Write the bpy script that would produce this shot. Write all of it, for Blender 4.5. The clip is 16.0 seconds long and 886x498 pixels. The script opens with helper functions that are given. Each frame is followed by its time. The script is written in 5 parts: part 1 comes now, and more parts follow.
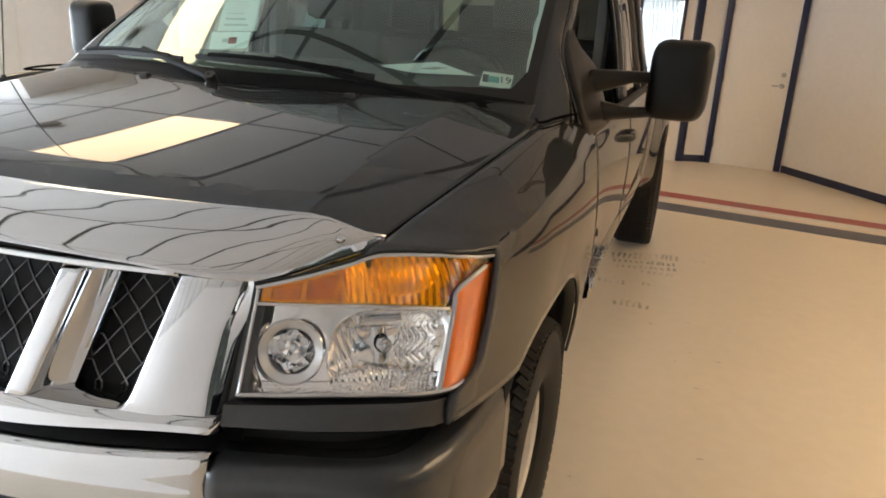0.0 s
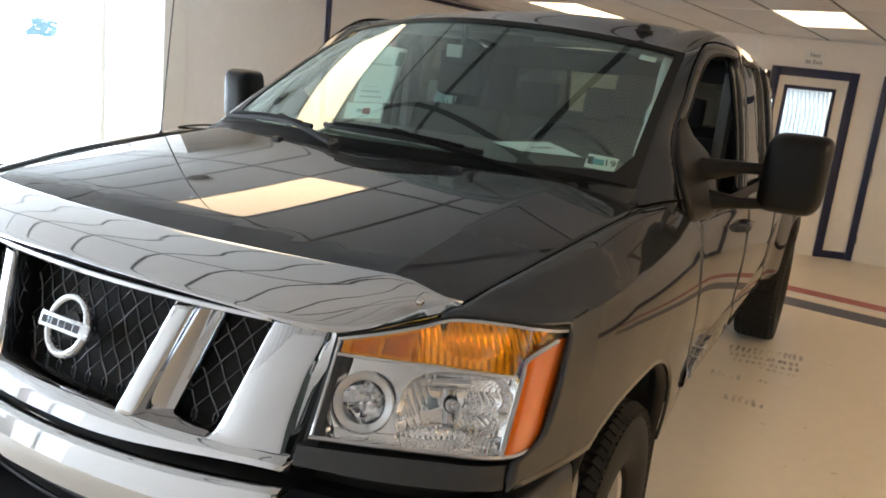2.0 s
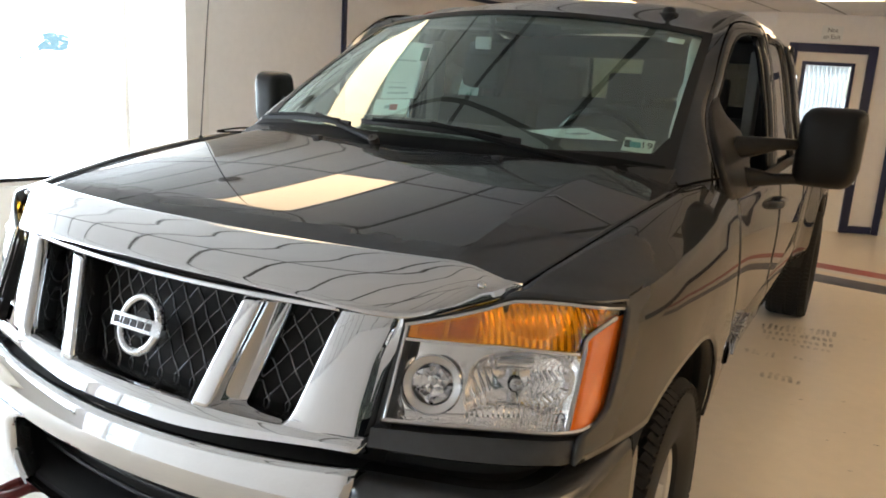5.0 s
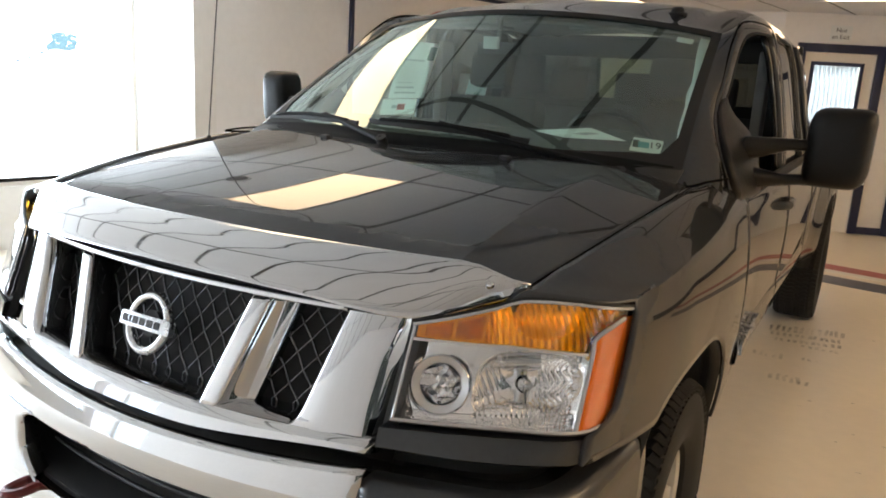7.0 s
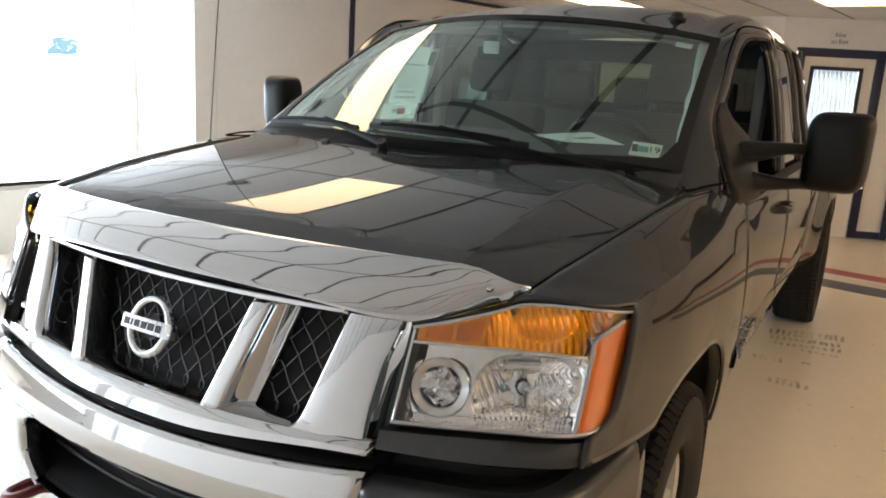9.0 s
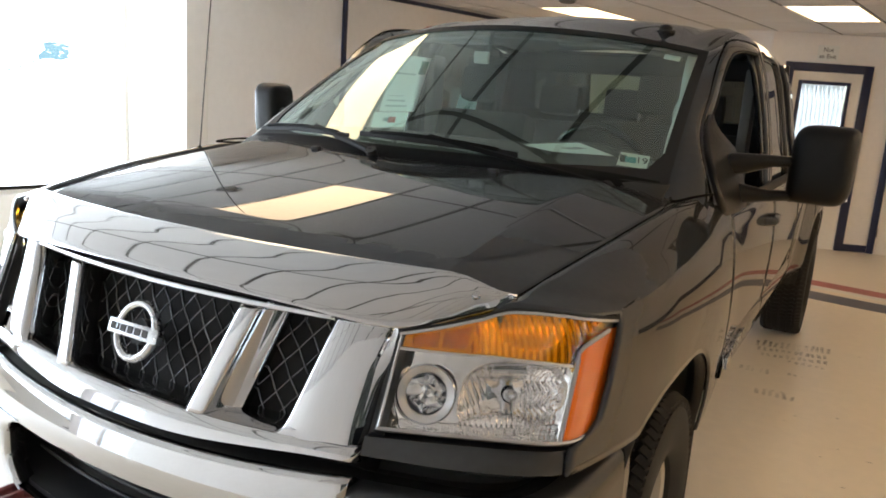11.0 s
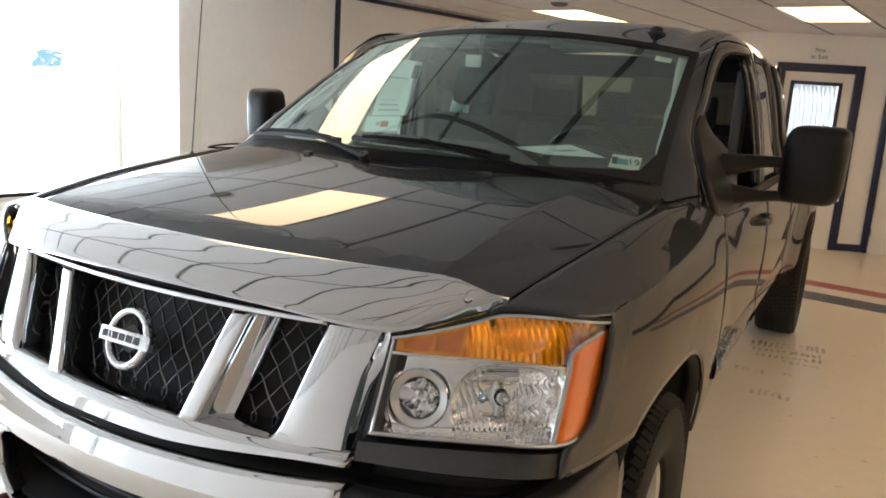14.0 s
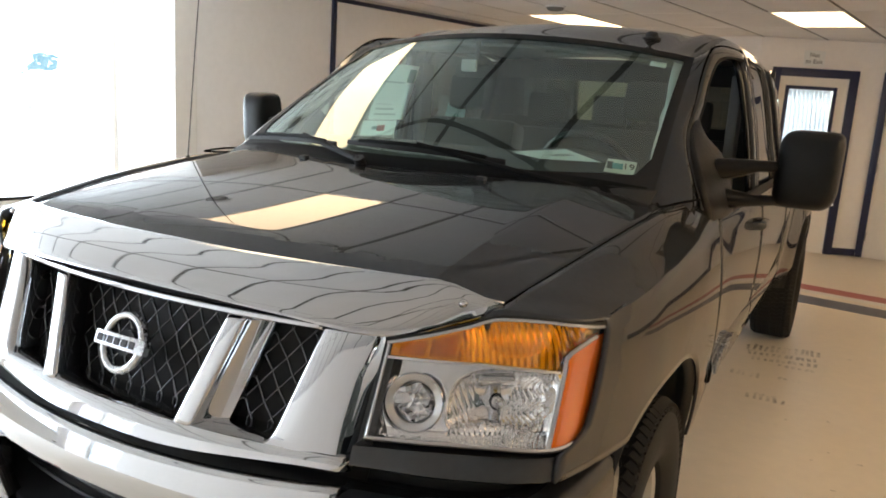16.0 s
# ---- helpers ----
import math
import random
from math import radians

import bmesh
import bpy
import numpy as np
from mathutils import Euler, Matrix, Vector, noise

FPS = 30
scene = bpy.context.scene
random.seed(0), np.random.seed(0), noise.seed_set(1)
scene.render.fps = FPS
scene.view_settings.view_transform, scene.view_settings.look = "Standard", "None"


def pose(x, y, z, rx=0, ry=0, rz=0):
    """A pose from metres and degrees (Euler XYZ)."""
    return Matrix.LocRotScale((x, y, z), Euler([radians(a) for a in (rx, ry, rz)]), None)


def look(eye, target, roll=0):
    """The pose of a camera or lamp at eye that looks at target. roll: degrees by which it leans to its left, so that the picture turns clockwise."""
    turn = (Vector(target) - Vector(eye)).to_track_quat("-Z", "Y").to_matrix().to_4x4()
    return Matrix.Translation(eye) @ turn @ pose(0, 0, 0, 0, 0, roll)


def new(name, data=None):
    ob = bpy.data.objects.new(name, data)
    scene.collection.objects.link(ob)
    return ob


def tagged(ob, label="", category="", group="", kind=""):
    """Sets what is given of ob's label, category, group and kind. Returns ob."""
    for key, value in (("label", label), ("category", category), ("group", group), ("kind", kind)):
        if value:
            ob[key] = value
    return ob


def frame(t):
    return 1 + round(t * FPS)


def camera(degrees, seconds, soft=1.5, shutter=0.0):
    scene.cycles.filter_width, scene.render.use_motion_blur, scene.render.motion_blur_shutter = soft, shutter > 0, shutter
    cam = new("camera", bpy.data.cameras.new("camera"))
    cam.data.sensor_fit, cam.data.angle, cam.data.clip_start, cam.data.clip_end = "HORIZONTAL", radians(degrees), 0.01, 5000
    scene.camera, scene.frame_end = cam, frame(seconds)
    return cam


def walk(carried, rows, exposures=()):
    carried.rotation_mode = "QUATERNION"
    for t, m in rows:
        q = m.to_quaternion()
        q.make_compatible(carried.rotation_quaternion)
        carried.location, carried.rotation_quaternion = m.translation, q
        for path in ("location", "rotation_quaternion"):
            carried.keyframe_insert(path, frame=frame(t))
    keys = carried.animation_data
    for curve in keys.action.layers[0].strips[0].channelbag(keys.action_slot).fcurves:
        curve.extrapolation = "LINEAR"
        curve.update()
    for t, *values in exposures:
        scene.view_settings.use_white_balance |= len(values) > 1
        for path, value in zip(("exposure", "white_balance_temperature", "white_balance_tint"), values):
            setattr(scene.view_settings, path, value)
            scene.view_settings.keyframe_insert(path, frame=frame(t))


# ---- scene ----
# metres: x across the truck towards its driver's side, y from its nose to its tail, z up
cam = camera(59.92, 16.0, 1.8)
ROWS = [  # seconds, place, yaw, pitch, roll
    (0.0, 1.3110, -0.9815, 1.5686, 19.039, -16.990, -3.476),
    (0.5, 1.2517, -1.0698, 1.5892, 19.193, -15.699, -5.867),
    (1.0, 1.2469, -1.1178, 1.5926, 21.611, -13.100, -7.140),
    (1.5, 1.3536, -1.0699, 1.5940, 25.719, -11.951, -6.128),
    (2.0, 1.4217, -1.0140, 1.5916, 29.395, -12.534, -5.958),
    (2.5, 1.3874, -1.0391, 1.5998, 27.767, -11.607, -4.827),
    (3.0, 1.3396, -1.0807, 1.5788, 25.820, -12.994, -4.714),
    (3.5, 1.3451, -1.0814, 1.5728, 30.043, -13.467, -4.380),
    (4.0, 1.3685, -1.0886, 1.5804, 30.006, -14.220, -3.717),
    (4.5, 1.3762, -1.1005, 1.5794, 29.859, -13.044, -3.324),
    (7.0, 1.3721, -1.1023, 1.5776, 30.538, -12.993, -3.241),
    (7.5, 1.3697, -1.1011, 1.5740, 30.488, -13.003, -3.141),
    (8.0, 1.3701, -1.1012, 1.5766, 30.529, -13.028, -3.147),
    (8.5, 1.3728, -1.1058, 1.5781, 30.561, -12.895, -3.169),
    (11.0, 1.3872, -1.1147, 1.5769, 29.977, -11.953, -3.931),
    (11.5, 1.3852, -1.1117, 1.5753, 29.740, -11.907, -4.086),
    (12.0, 1.3862, -1.1098, 1.5754, 29.800, -12.108, -3.721),
    (12.5, 1.3884, -1.1081, 1.5761, 29.892, -12.187, -3.427),
    (13.0, 1.3900, -1.1144, 1.5810, 29.857, -11.935, -3.430),
    (13.5, 1.3906, -1.1140, 1.5802, 30.150, -11.579, -3.483),
    (14.0, 1.3938, -1.1090, 1.5774, 29.546, -11.665, -3.417),
    (14.5, 1.3936, -1.1073, 1.5770, 29.454, -11.658, -3.191),
    (15.0, 1.3939, -1.1100, 1.5776, 29.332, -11.818, -3.368),
    (15.5, 1.3959, -1.1118, 1.5787, 29.243, -11.404, -3.598),
    (16.0, 1.3971, -1.1107, 1.5791, 29.281, -11.359, -3.495),
]
walk(cam, [(t, pose(x, y, z, 90 + pitch, roll, yaw)) for t, x, y, z, yaw, pitch, roll in ROWS], [(0.0, 1.66, 6410, 14), (0.4, 1.80, 6280, 13), (1.5, 1.56, 6180, 13), (2.5, 1.45, 6230, 12), (3.5, 1.46, 6310, 12), (7.0, 1.49, 6350, 13), (16.0, 1.49, 6370, 13)])

# ---- world and light ----
world = bpy.data.worlds.new("world")
scene.world = world
world.use_nodes = True
sky = world.node_tree.nodes.new("ShaderNodeTexSky")
sky.sky_type, sky.sun_disc, sky.sun_elevation, sky.sun_rotation = "NISHITA", False, radians(60), radians(215)
world.node_tree.links.new(sky.outputs[0], world.node_tree.nodes["Background"].inputs[0])
world.node_tree.nodes["Background"].inputs[1].default_value = 0.15
sun = new("sun", bpy.data.lights.new("sun", "SUN"))
sun.data.energy, sun.data.angle, sun.data.color = 3.0, radians(0.5), (1, 0.95, 0.88)
sun.matrix_world = look((-10, -14, 30), (0, 0, 0))

# ---- materials ----
def mat(name, color, rough=0.5, metal=0.0, vary=0.0, scale=8.0, bump=0.0, bscale=200.0, coat=0.0, rvary=0.0, tint=None, stretch=(1, 1, 1), spec=None):
    """A surface with colour and roughness that vary at two scales, and a fine relief."""
    m = bpy.data.materials.new(name)
    m.use_nodes = True
    nt = m.node_tree
    b = nt.nodes["Principled BSDF"]
    b.inputs["Base Color"].default_value = (*color, 1)
    b.inputs["Roughness"].default_value, b.inputs["Metallic"].default_value = rough, metal
    if spec is not None:
        b.inputs["Specular IOR Level"].default_value = spec
    if coat:
        b.inputs["Coat Weight"].default_value, b.inputs["Coat Roughness"].default_value = coat, 0.02
    tc = nt.nodes.new("ShaderNodeTexCoord")
    mp = nt.nodes.new("ShaderNodeMapping")
    mp.inputs["Scale"].default_value = stretch
    nt.links.new(tc.outputs["Object"], mp.inputs[0])
    if vary or rvary:
        big, fine = nt.nodes.new("ShaderNodeTexNoise"), nt.nodes.new("ShaderNodeTexNoise")
        big.inputs["Scale"].default_value, fine.inputs["Scale"].default_value = scale, scale * 14
        big.inputs["Detail"].default_value, fine.inputs["Detail"].default_value = 4, 3
        mix = nt.nodes.new("ShaderNodeMath")
        mix.operation = "MULTIPLY_ADD"
        mix.inputs[1].default_value = 0.45
        half = nt.nodes.new("ShaderNodeMath")
        half.operation = "MULTIPLY"
        half.inputs[1].default_value = 0.55
        for n in (big, fine):
            nt.links.new(mp.outputs[0], n.inputs["Vector"])
        nt.links.new(big.outputs[0], half.inputs[0])
        nt.links.new(fine.outputs[0], mix.inputs[0])
        nt.links.new(half.outputs[0], mix.inputs[2])
        if vary:
            ramp = nt.nodes.new("ShaderNodeValToRGB")
            lo = tint or tuple(c * (1 - vary) for c in color)
            ramp.color_ramp.elements[0].color, ramp.color_ramp.elements[1].color = (*lo, 1), (*[min(1, c * (1 + 0.5 * vary)) for c in color], 1)
            ramp.color_ramp.elements[0].position, ramp.color_ramp.elements[1].position = 0.3, 0.65
            nt.links.new(mix.outputs[0], ramp.inputs[0])
            nt.links.new(ramp.outputs[0], b.inputs["Base Color"])
        if rvary:
            rr = nt.nodes.new("ShaderNodeMapRange")
            rr.inputs["From Min"].default_value, rr.inputs["From Max"].default_value = 0.3, 0.7
            rr.inputs["To Min"].default_value, rr.inputs["To Max"].default_value = max(0, rough - rvary), rough + rvary
            nt.links.new(mix.outputs[0], rr.inputs[0])
            nt.links.new(rr.outputs[0], b.inputs["Roughness"])
    if bump:
        n = nt.nodes.new("ShaderNodeTexNoise")
        n.inputs["Scale"].default_value, n.inputs["Detail"].default_value = bscale, 3
        nt.links.new(mp.outputs[0], n.inputs["Vector"])
        bp = nt.nodes.new("ShaderNodeBump")
        bp.inputs["Strength"].default_value, bp.inputs["Distance"].default_value = bump, 0.002
        nt.links.new(n.outputs[0], bp.inputs["Height"])
        nt.links.new(bp.outputs[0], b.inputs["Normal"])
    return m


def glass(name, color, rough=0.0, gloss=0.05, sheen=(1, 1, 1)):
    """Clear or tinted glass or plastic, thin enough to see straight through."""
    m = bpy.data.materials.new(name)
    m.use_nodes = True
    nt = m.node_tree
    nt.nodes.remove(nt.nodes["Principled BSDF"])
    tr, gl, lw, mx = [nt.nodes.new("ShaderNode" + k) for k in ("BsdfTransparent", "BsdfGlossy", "LayerWeight", "MixShader")]
    tr.inputs[0].default_value = (*color, 1)
    gl.inputs["Color"].default_value = (*sheen, 1)
    gl.inputs["Roughness"].default_value = rough
    lw.inputs[0].default_value = 0.5
    p5, fr = nt.nodes.new("ShaderNodeMath"), nt.nodes.new("ShaderNodeMath")
    p5.operation, fr.operation = "POWER", "MULTIPLY_ADD"
    p5.inputs[1].default_value = 4.5
    fr.inputs[1].default_value, fr.inputs[2].default_value = 1 - gloss, gloss
    nt.links.new(lw.outputs["Facing"], p5.inputs[0])
    nt.links.new(p5.outputs[0], fr.inputs[0])
    nt.links.new(fr.outputs[0], mx.inputs[0])
    nt.links.new(tr.outputs[0], mx.inputs[1])
    nt.links.new(gl.outputs[0], mx.inputs[2])
    nt.links.new(mx.outputs[0], nt.nodes["Material Output"].inputs[0])
    return m


def thin(name, color):
    """Paper that lets light through from behind."""
    m = bpy.data.materials.new(name)
    m.use_nodes = True
    nt = m.node_tree
    nt.nodes.remove(nt.nodes["Principled BSDF"])
    a, t, mx = [nt.nodes.new("ShaderNode" + k) for k in ("BsdfDiffuse", "BsdfTranslucent", "MixShader")]
    a.inputs[0].default_value = t.inputs[0].default_value = (*color, 1)
    mx.inputs[0].default_value = 0.5
    nt.links.new(a.outputs[0], mx.inputs[1])
    nt.links.new(t.outputs[0], mx.inputs[2])
    nt.links.new(mx.outputs[0], nt.nodes["Material Output"].inputs[0])
    return m


def glow(name, color, strength, base=(0.8, 0.8, 0.8)):
    m = bpy.data.materials.new(name)
    m.use_nodes = True
    b = m.node_tree.nodes["Principled BSDF"]
    b.inputs["Base Color"].default_value = (*base, 1)
    b.inputs["Emission Color"].default_value, b.inputs["Emission Strength"].default_value = (*color, 1), strength
    return m


PAINT = mat("grey_metallic_paint", (0.050, 0.054, 0.060), 0.42, 0.6, vary=0.10, scale=60, coat=1.0, spec=0.12)
PAINT.node_tree.nodes["Principled BSDF"].inputs["Coat IOR"].default_value = 1.43
PAINT.node_tree.nodes["Principled BSDF"].inputs["Specular Tint"].default_value = (0.12, 0.12, 0.13, 1)
CHROME = mat("chrome", (0.60, 0.61, 0.63), 0.035, 1.0, rvary=0.03, scale=6)
CHROME_DULL = mat("brushed_bright_metal", (0.62, 0.63, 0.65), 0.25, 1.0, rvary=0.08, scale=9)
BLACK_PLASTIC = mat("black_plastic", (0.008, 0.008, 0.0085), 0.55, vary=0.25, scale=12, bump=0.25, bscale=900)
MIRROR_PLASTIC = mat("grained_black_plastic", (0.007, 0.0068, 0.0068), 0.34, vary=0.2, scale=14, bump=0.3, bscale=700, spec=0.28)
GLOSS_BLACK = mat("gloss_black", (0.008, 0.008, 0.009), 0.12, vary=0.2, scale=10)
RUBBER = mat("tyre_rubber", (0.012, 0.012, 0.012), 0.8, vary=0.35, scale=18, bump=0.4, bscale=300)
COWL = mat("matt_black_cowl", (0.006, 0.006, 0.0062), 0.8, vary=0.25, scale=20, bump=0.2, bscale=500, spec=0.15)
GAP = mat("dark_gap", (0.002, 0.002, 0.002), 0.9, vary=0.2, scale=20, spec=0.03)
SEAL_AND_SHADE = mat("seal_and_shade_black", (0.005, 0.005, 0.005), 0.7, vary=0.2, scale=20)
ALLOY = mat("painted_alloy", (0.62, 0.60, 0.56), 0.35, 0.35, vary=0.1, scale=12)
WALL = mat("painted_wall", (0.86, 0.835, 0.80), 0.6, vary=0.05, scale=1.2, bump=0.15, bscale=160)
BLUE = mat("blue_gloss_paint", (0.010, 0.017, 0.062), 0.35, vary=0.2, scale=5, bump=0.1, bscale=120)
DOOR_PAINT = mat("cream_door_paint", (0.84, 0.80, 0.73), 0.45, vary=0.05, scale=2, bump=0.1, bscale=90)
FLOOR = mat("sealed_floor", (0.76, 0.675, 0.55), 0.32, vary=0.065, scale=0.9, rvary=0.03)
RED_LINE = mat("red_floor_paint", (0.38, 0.05, 0.04), 0.35, vary=0.2, scale=9)
WHITE_LINE = mat("white_floor_paint", (0.72, 0.69, 0.64), 0.35, vary=0.1, scale=9)
NAVY_LINE = mat("navy_floor_paint", (0.05, 0.055, 0.09), 0.35, vary=0.2, scale=9)
SCUFF = mat("tyre_scuff", (0.26, 0.22, 0.165), 0.5, vary=0.5, scale=40)
TILE = mat("ceiling_tile", (0.785, 0.79, 0.795), 0.9, vary=0.06, scale=3, bump=0.5, bscale=120)
PANEL = glow("lit_diffuser", (1.0, 0.71, 0.385), 1.9)
# edge shade of the bars is put into their colour, so reflected lines show
DARKENED_GRID_BAR = mat("ceiling_grid", (0.11, 0.107, 0.10), 0.6, vary=0.1, scale=5)
CLEAR = glass("windscreen_glass", (0.70, 0.90, 0.83), 0.0, 0.145, (0.88, 1.0, 0.95))
PRIVACY = glass("tinted_glass", (0.085, 0.10, 0.097), 0.0, 0.06)
SIDE_GLASS = glass("side_glass", (0.62, 0.68, 0.66))
WINDOW_GLASS = glass("window_glass", (0.92, 0.96, 0.96))
LENS = glass("clear_lens", (0.97, 0.97, 0.97), 0.01)
AMBER_LENS = glass("amber_lens", (1.0, 0.72, 0.17), 0.03)
SEAT = mat("charcoal_cloth", (0.026, 0.027, 0.027), 0.9, vary=0.25, scale=20, bump=0.4, bscale=500)
TRIM_LIGHT = mat("pale_grey_trim", (0.42, 0.42, 0.40), 0.7, vary=0.1, scale=8)
TRIM_GREY = mat("grey_interior_trim", (0.16, 0.155, 0.15), 0.7, vary=0.15, scale=8)
DASH = mat("dark_dashboard", (0.022, 0.022, 0.023), 0.65, vary=0.2, scale=10, bump=0.4, bscale=600)
PAPER_THIN = thin("thin_paper", (0.62, 0.74, 0.72))
CARD = thin("thin_white_card", (0.86, 0.92, 0.88))
PAPER = mat("paper", (0.80, 0.82, 0.80), 0.7, vary=0.04, scale=5)
ASPHALT = mat("outside_concrete", (0.78, 0.77, 0.75), 0.9, vary=0.05, scale=0.8)
STEEL = mat("satin_steel", (0.5, 0.49, 0.47), 0.3, 1.0, rvary=0.1, scale=12)


# ---- builders ----
def empty(name, label, category, group="", at=(0, 0, 0), kind=""):
    ob = new(name)
    ob.location = at
    ob.empty_display_size = 0.1
    return tagged(ob, label, category, group, kind)


def part(name, bm, material, parent=None, label="", smooth=40, thick=0.0, bevel=0.0):
    """One mesh object out of a bmesh (or vertices and faces), under a thing or a part."""
    me = bpy.data.meshes.new(name)
    if isinstance(bm, tuple):
        me.from_pydata([tuple(float(c) for c in v) for v in bm[0]], [], bm[1])
    else:
        bmesh.ops.recalc_face_normals(bm, faces=bm.faces)
        bm.to_mesh(me)
        bm.free()
    for m in (material if isinstance(material, (list, tuple)) else [material]):
        me.materials.append(m)
    if smooth:
        me.shade_smooth()
        if smooth < 180:
            me.set_sharp_from_angle(angle=radians(smooth))
    ob = new(name, me)
    if parent is not None:
        ob.parent = parent
        ob.matrix_parent_inverse = Matrix.Identity(4)
        up = parent
        off = Vector((0, 0, 0))
        while up is not None:
            off += up.location
            up = up.parent
        ob.location = -off
    if label:
        ob["label"] = label
    if thick:
        sol = ob.modifiers.new("thickness", "SOLIDIFY")
        sol.thickness, sol.offset = thick, -1
    if bevel:
        bv = ob.modifiers.new("edge", "BEVEL")
        bv.width, bv.segments, bv.limit_method = bevel, 2, "ANGLE"
    return ob


def spline(points, n):
    """A smooth curve through the points, n steps between neighbours."""
    p = np.array(points, float)
    q = np.vstack([2 * p[0] - p[1], p, 2 * p[-1] - p[-2]])
    out = []
    for i in range(1, len(p)):
        for k in range(n):
            t = k / n
            a, b, c, d = q[i - 1], q[i], q[i + 1], q[i + 2]
            out.append(0.5 * (2 * b + (c - a) * t + (2 * a - 5 * b + 4 * c - d) * t * t + (3 * b - a - 3 * c + d) * t ** 3))
    out.append(p[-1])
    return np.array(out)


def sheet(rows, nu=6, nv=6, smooth_u=True):
    """A smooth surface through rows of points: vertices and faces."""
    r = [spline(row, nv) for row in rows]
    cols = [spline([row[j] for row in r], nu) if smooth_u else np.array([row[j] for row in r]) for j in range(len(r[0]))]
    g = np.array(cols).transpose(1, 0, 2)
    return grid(g)


def grid(g):
    """Vertices and faces of a grid of points [i][j]."""
    g = np.array(g, float)
    a, b = g.shape[:2]
    faces = [(i * b + j, i * b + j + 1, (i + 1) * b + j + 1, (i + 1) * b + j) for i in range(a - 1) for j in range(b - 1)]
    return g.reshape(-1, 3), faces


def flip(vf, s):
    """The same surface for the other side of the truck when s is -1."""
    v = np.array(vf[0], float).copy()
    v[:, 0] *= s
    return v, ([f[::-1] for f in vf[1]] if s < 0 else vf[1])


def box(x0, x1, y0, y1, z0, z1, bevel=0.0, m=None, bm=None):
    bm = bm or bmesh.new()
    r = bmesh.ops.create_cube(bm, size=1, matrix=Matrix.Translation(((x0 + x1) / 2, (y0 + y1) / 2, (z0 + z1) / 2)) @ Matrix.Diagonal((abs(x1 - x0), abs(y1 - y0), abs(z1 - z0), 1)))
    vs = r["verts"]
    if bevel:
        es = list({e for v in vs for e in v.link_edges})
        out = bmesh.ops.bevel(bm, geom=es, offset=bevel, segments=2, affect="EDGES", profile=0.6)
        vs = list({v for f in out["faces"] for v in f.verts} | {v for v in vs if v.is_valid})
    if m is not None:
        bmesh.ops.transform(bm, matrix=m, verts=[v for v in (bm.verts if bevel else vs)])
    return bm


def prism(outline, axis, lo, hi, bm=None):
    """A flat outline of 2D points, drawn out along x, y or z."""
    bm = bm or bmesh.new()
    def at(p, d):
        return {"x": (d, p[0], p[1]), "y": (p[0], d, p[1]), "z": (p[0], p[1], d)}[axis]
    a, b = [bm.verts.new(at(p, lo)) for p in outline], [bm.verts.new(at(p, hi)) for p in outline]
    n = len(outline)
    bm.faces.new(a)
    bm.faces.new(b[::-1])
    for i in range(n):
        bm.faces.new((a[i], b[i], b[(i + 1) % n], a[(i + 1) % n]))
    return bm


def tube(points, radius, sides=10, closed=False, bm=None, flat=1.0):
    """A round bar along points; radius may be one number or one for each point."""
    bm = bm or bmesh.new()
    p = [Vector(q) for q in points]
    n = len(p)
    rings = []
    prev = None
    for i in range(n):
        d = (p[(i + 1) % n] - p[i - 1]) if closed else (p[min(i + 1, n - 1)] - p[max(i - 1, 0)])
        d.normalize()
        ref = Vector((0, 0, 1)) if abs(d.z) < 0.9 else Vector((1, 0, 0))
        u = d.cross(ref).normalized() if prev is None else (prev - d * prev.dot(d)).normalized()
        prev = u
        w = d.cross(u)
        r = radius[i] if isinstance(radius, (list, tuple)) else radius
        rings.append([bm.verts.new(p[i] + (u * math.cos(a) + w * math.sin(a) * flat) * r) for a in [2 * math.pi * k / sides for k in range(sides)]])
    for i in range(n if closed else n - 1):
        a, b = rings[i], rings[(i + 1) % n]
        for k in range(sides):
            bm.faces.new((a[k], a[(k + 1) % sides], b[(k + 1) % sides], b[k]))
    if not closed:
        bm.faces.new(rings[0][::-1])
        bm.faces.new(rings[-1])
    return bm


def lathe(profile, m, steps=48):
    """A turned shape: profile of (radius, along), turned about the local x axis, then placed by m."""
    bm = bmesh.new()
    rings = [[bm.verts.new(m @ Vector((a, r * math.cos(t), r * math.sin(t)))) for t in [2 * math.pi * k / steps for k in range(steps)]] for r, a in profile]
    for p, q in zip(rings, rings[1:]):
        for k in range(steps):
            bm.faces.new((p[k], p[(k + 1) % steps], q[(k + 1) % steps], q[k]))
    return bm


def smoothstep(a, b, x):
    t = min(1, max(0, (x - a) / (b - a)))
    return t * t * (3 - 2 * t)


# ---- the showroom ----
TURN = radians(7.5)
U, V = Vector((math.cos(TURN), -math.sin(TURN), 0)), Vector((math.sin(TURN), math.cos(TURN), 0))
CEIL = 2.45


def structure(ob, label, category):
    return tagged(ob, label, category, "", "structure")


floor = structure(part("floor", box(-6.5, 6.5, -6, 11, -0.12, 0), FLOOR, smooth=0), "glossy beige sealed showroom floor with faint scuffs", "floor")
# red, white and navy lines across the floor
def floor_line(a, b, w, material, name, label):
    d = (Vector(b) - Vector(a)).normalized()
    n = Vector((-d.y, d.x))
    q = [Vector(a), Vector(b), Vector(b) + n * w, Vector(a) + n * w]
    bm = prism([(p.x, p.y) for p in q], "z", 0.0, 0.0015)
    return structure(part(name, bm, material, smooth=0), label, "floor line")


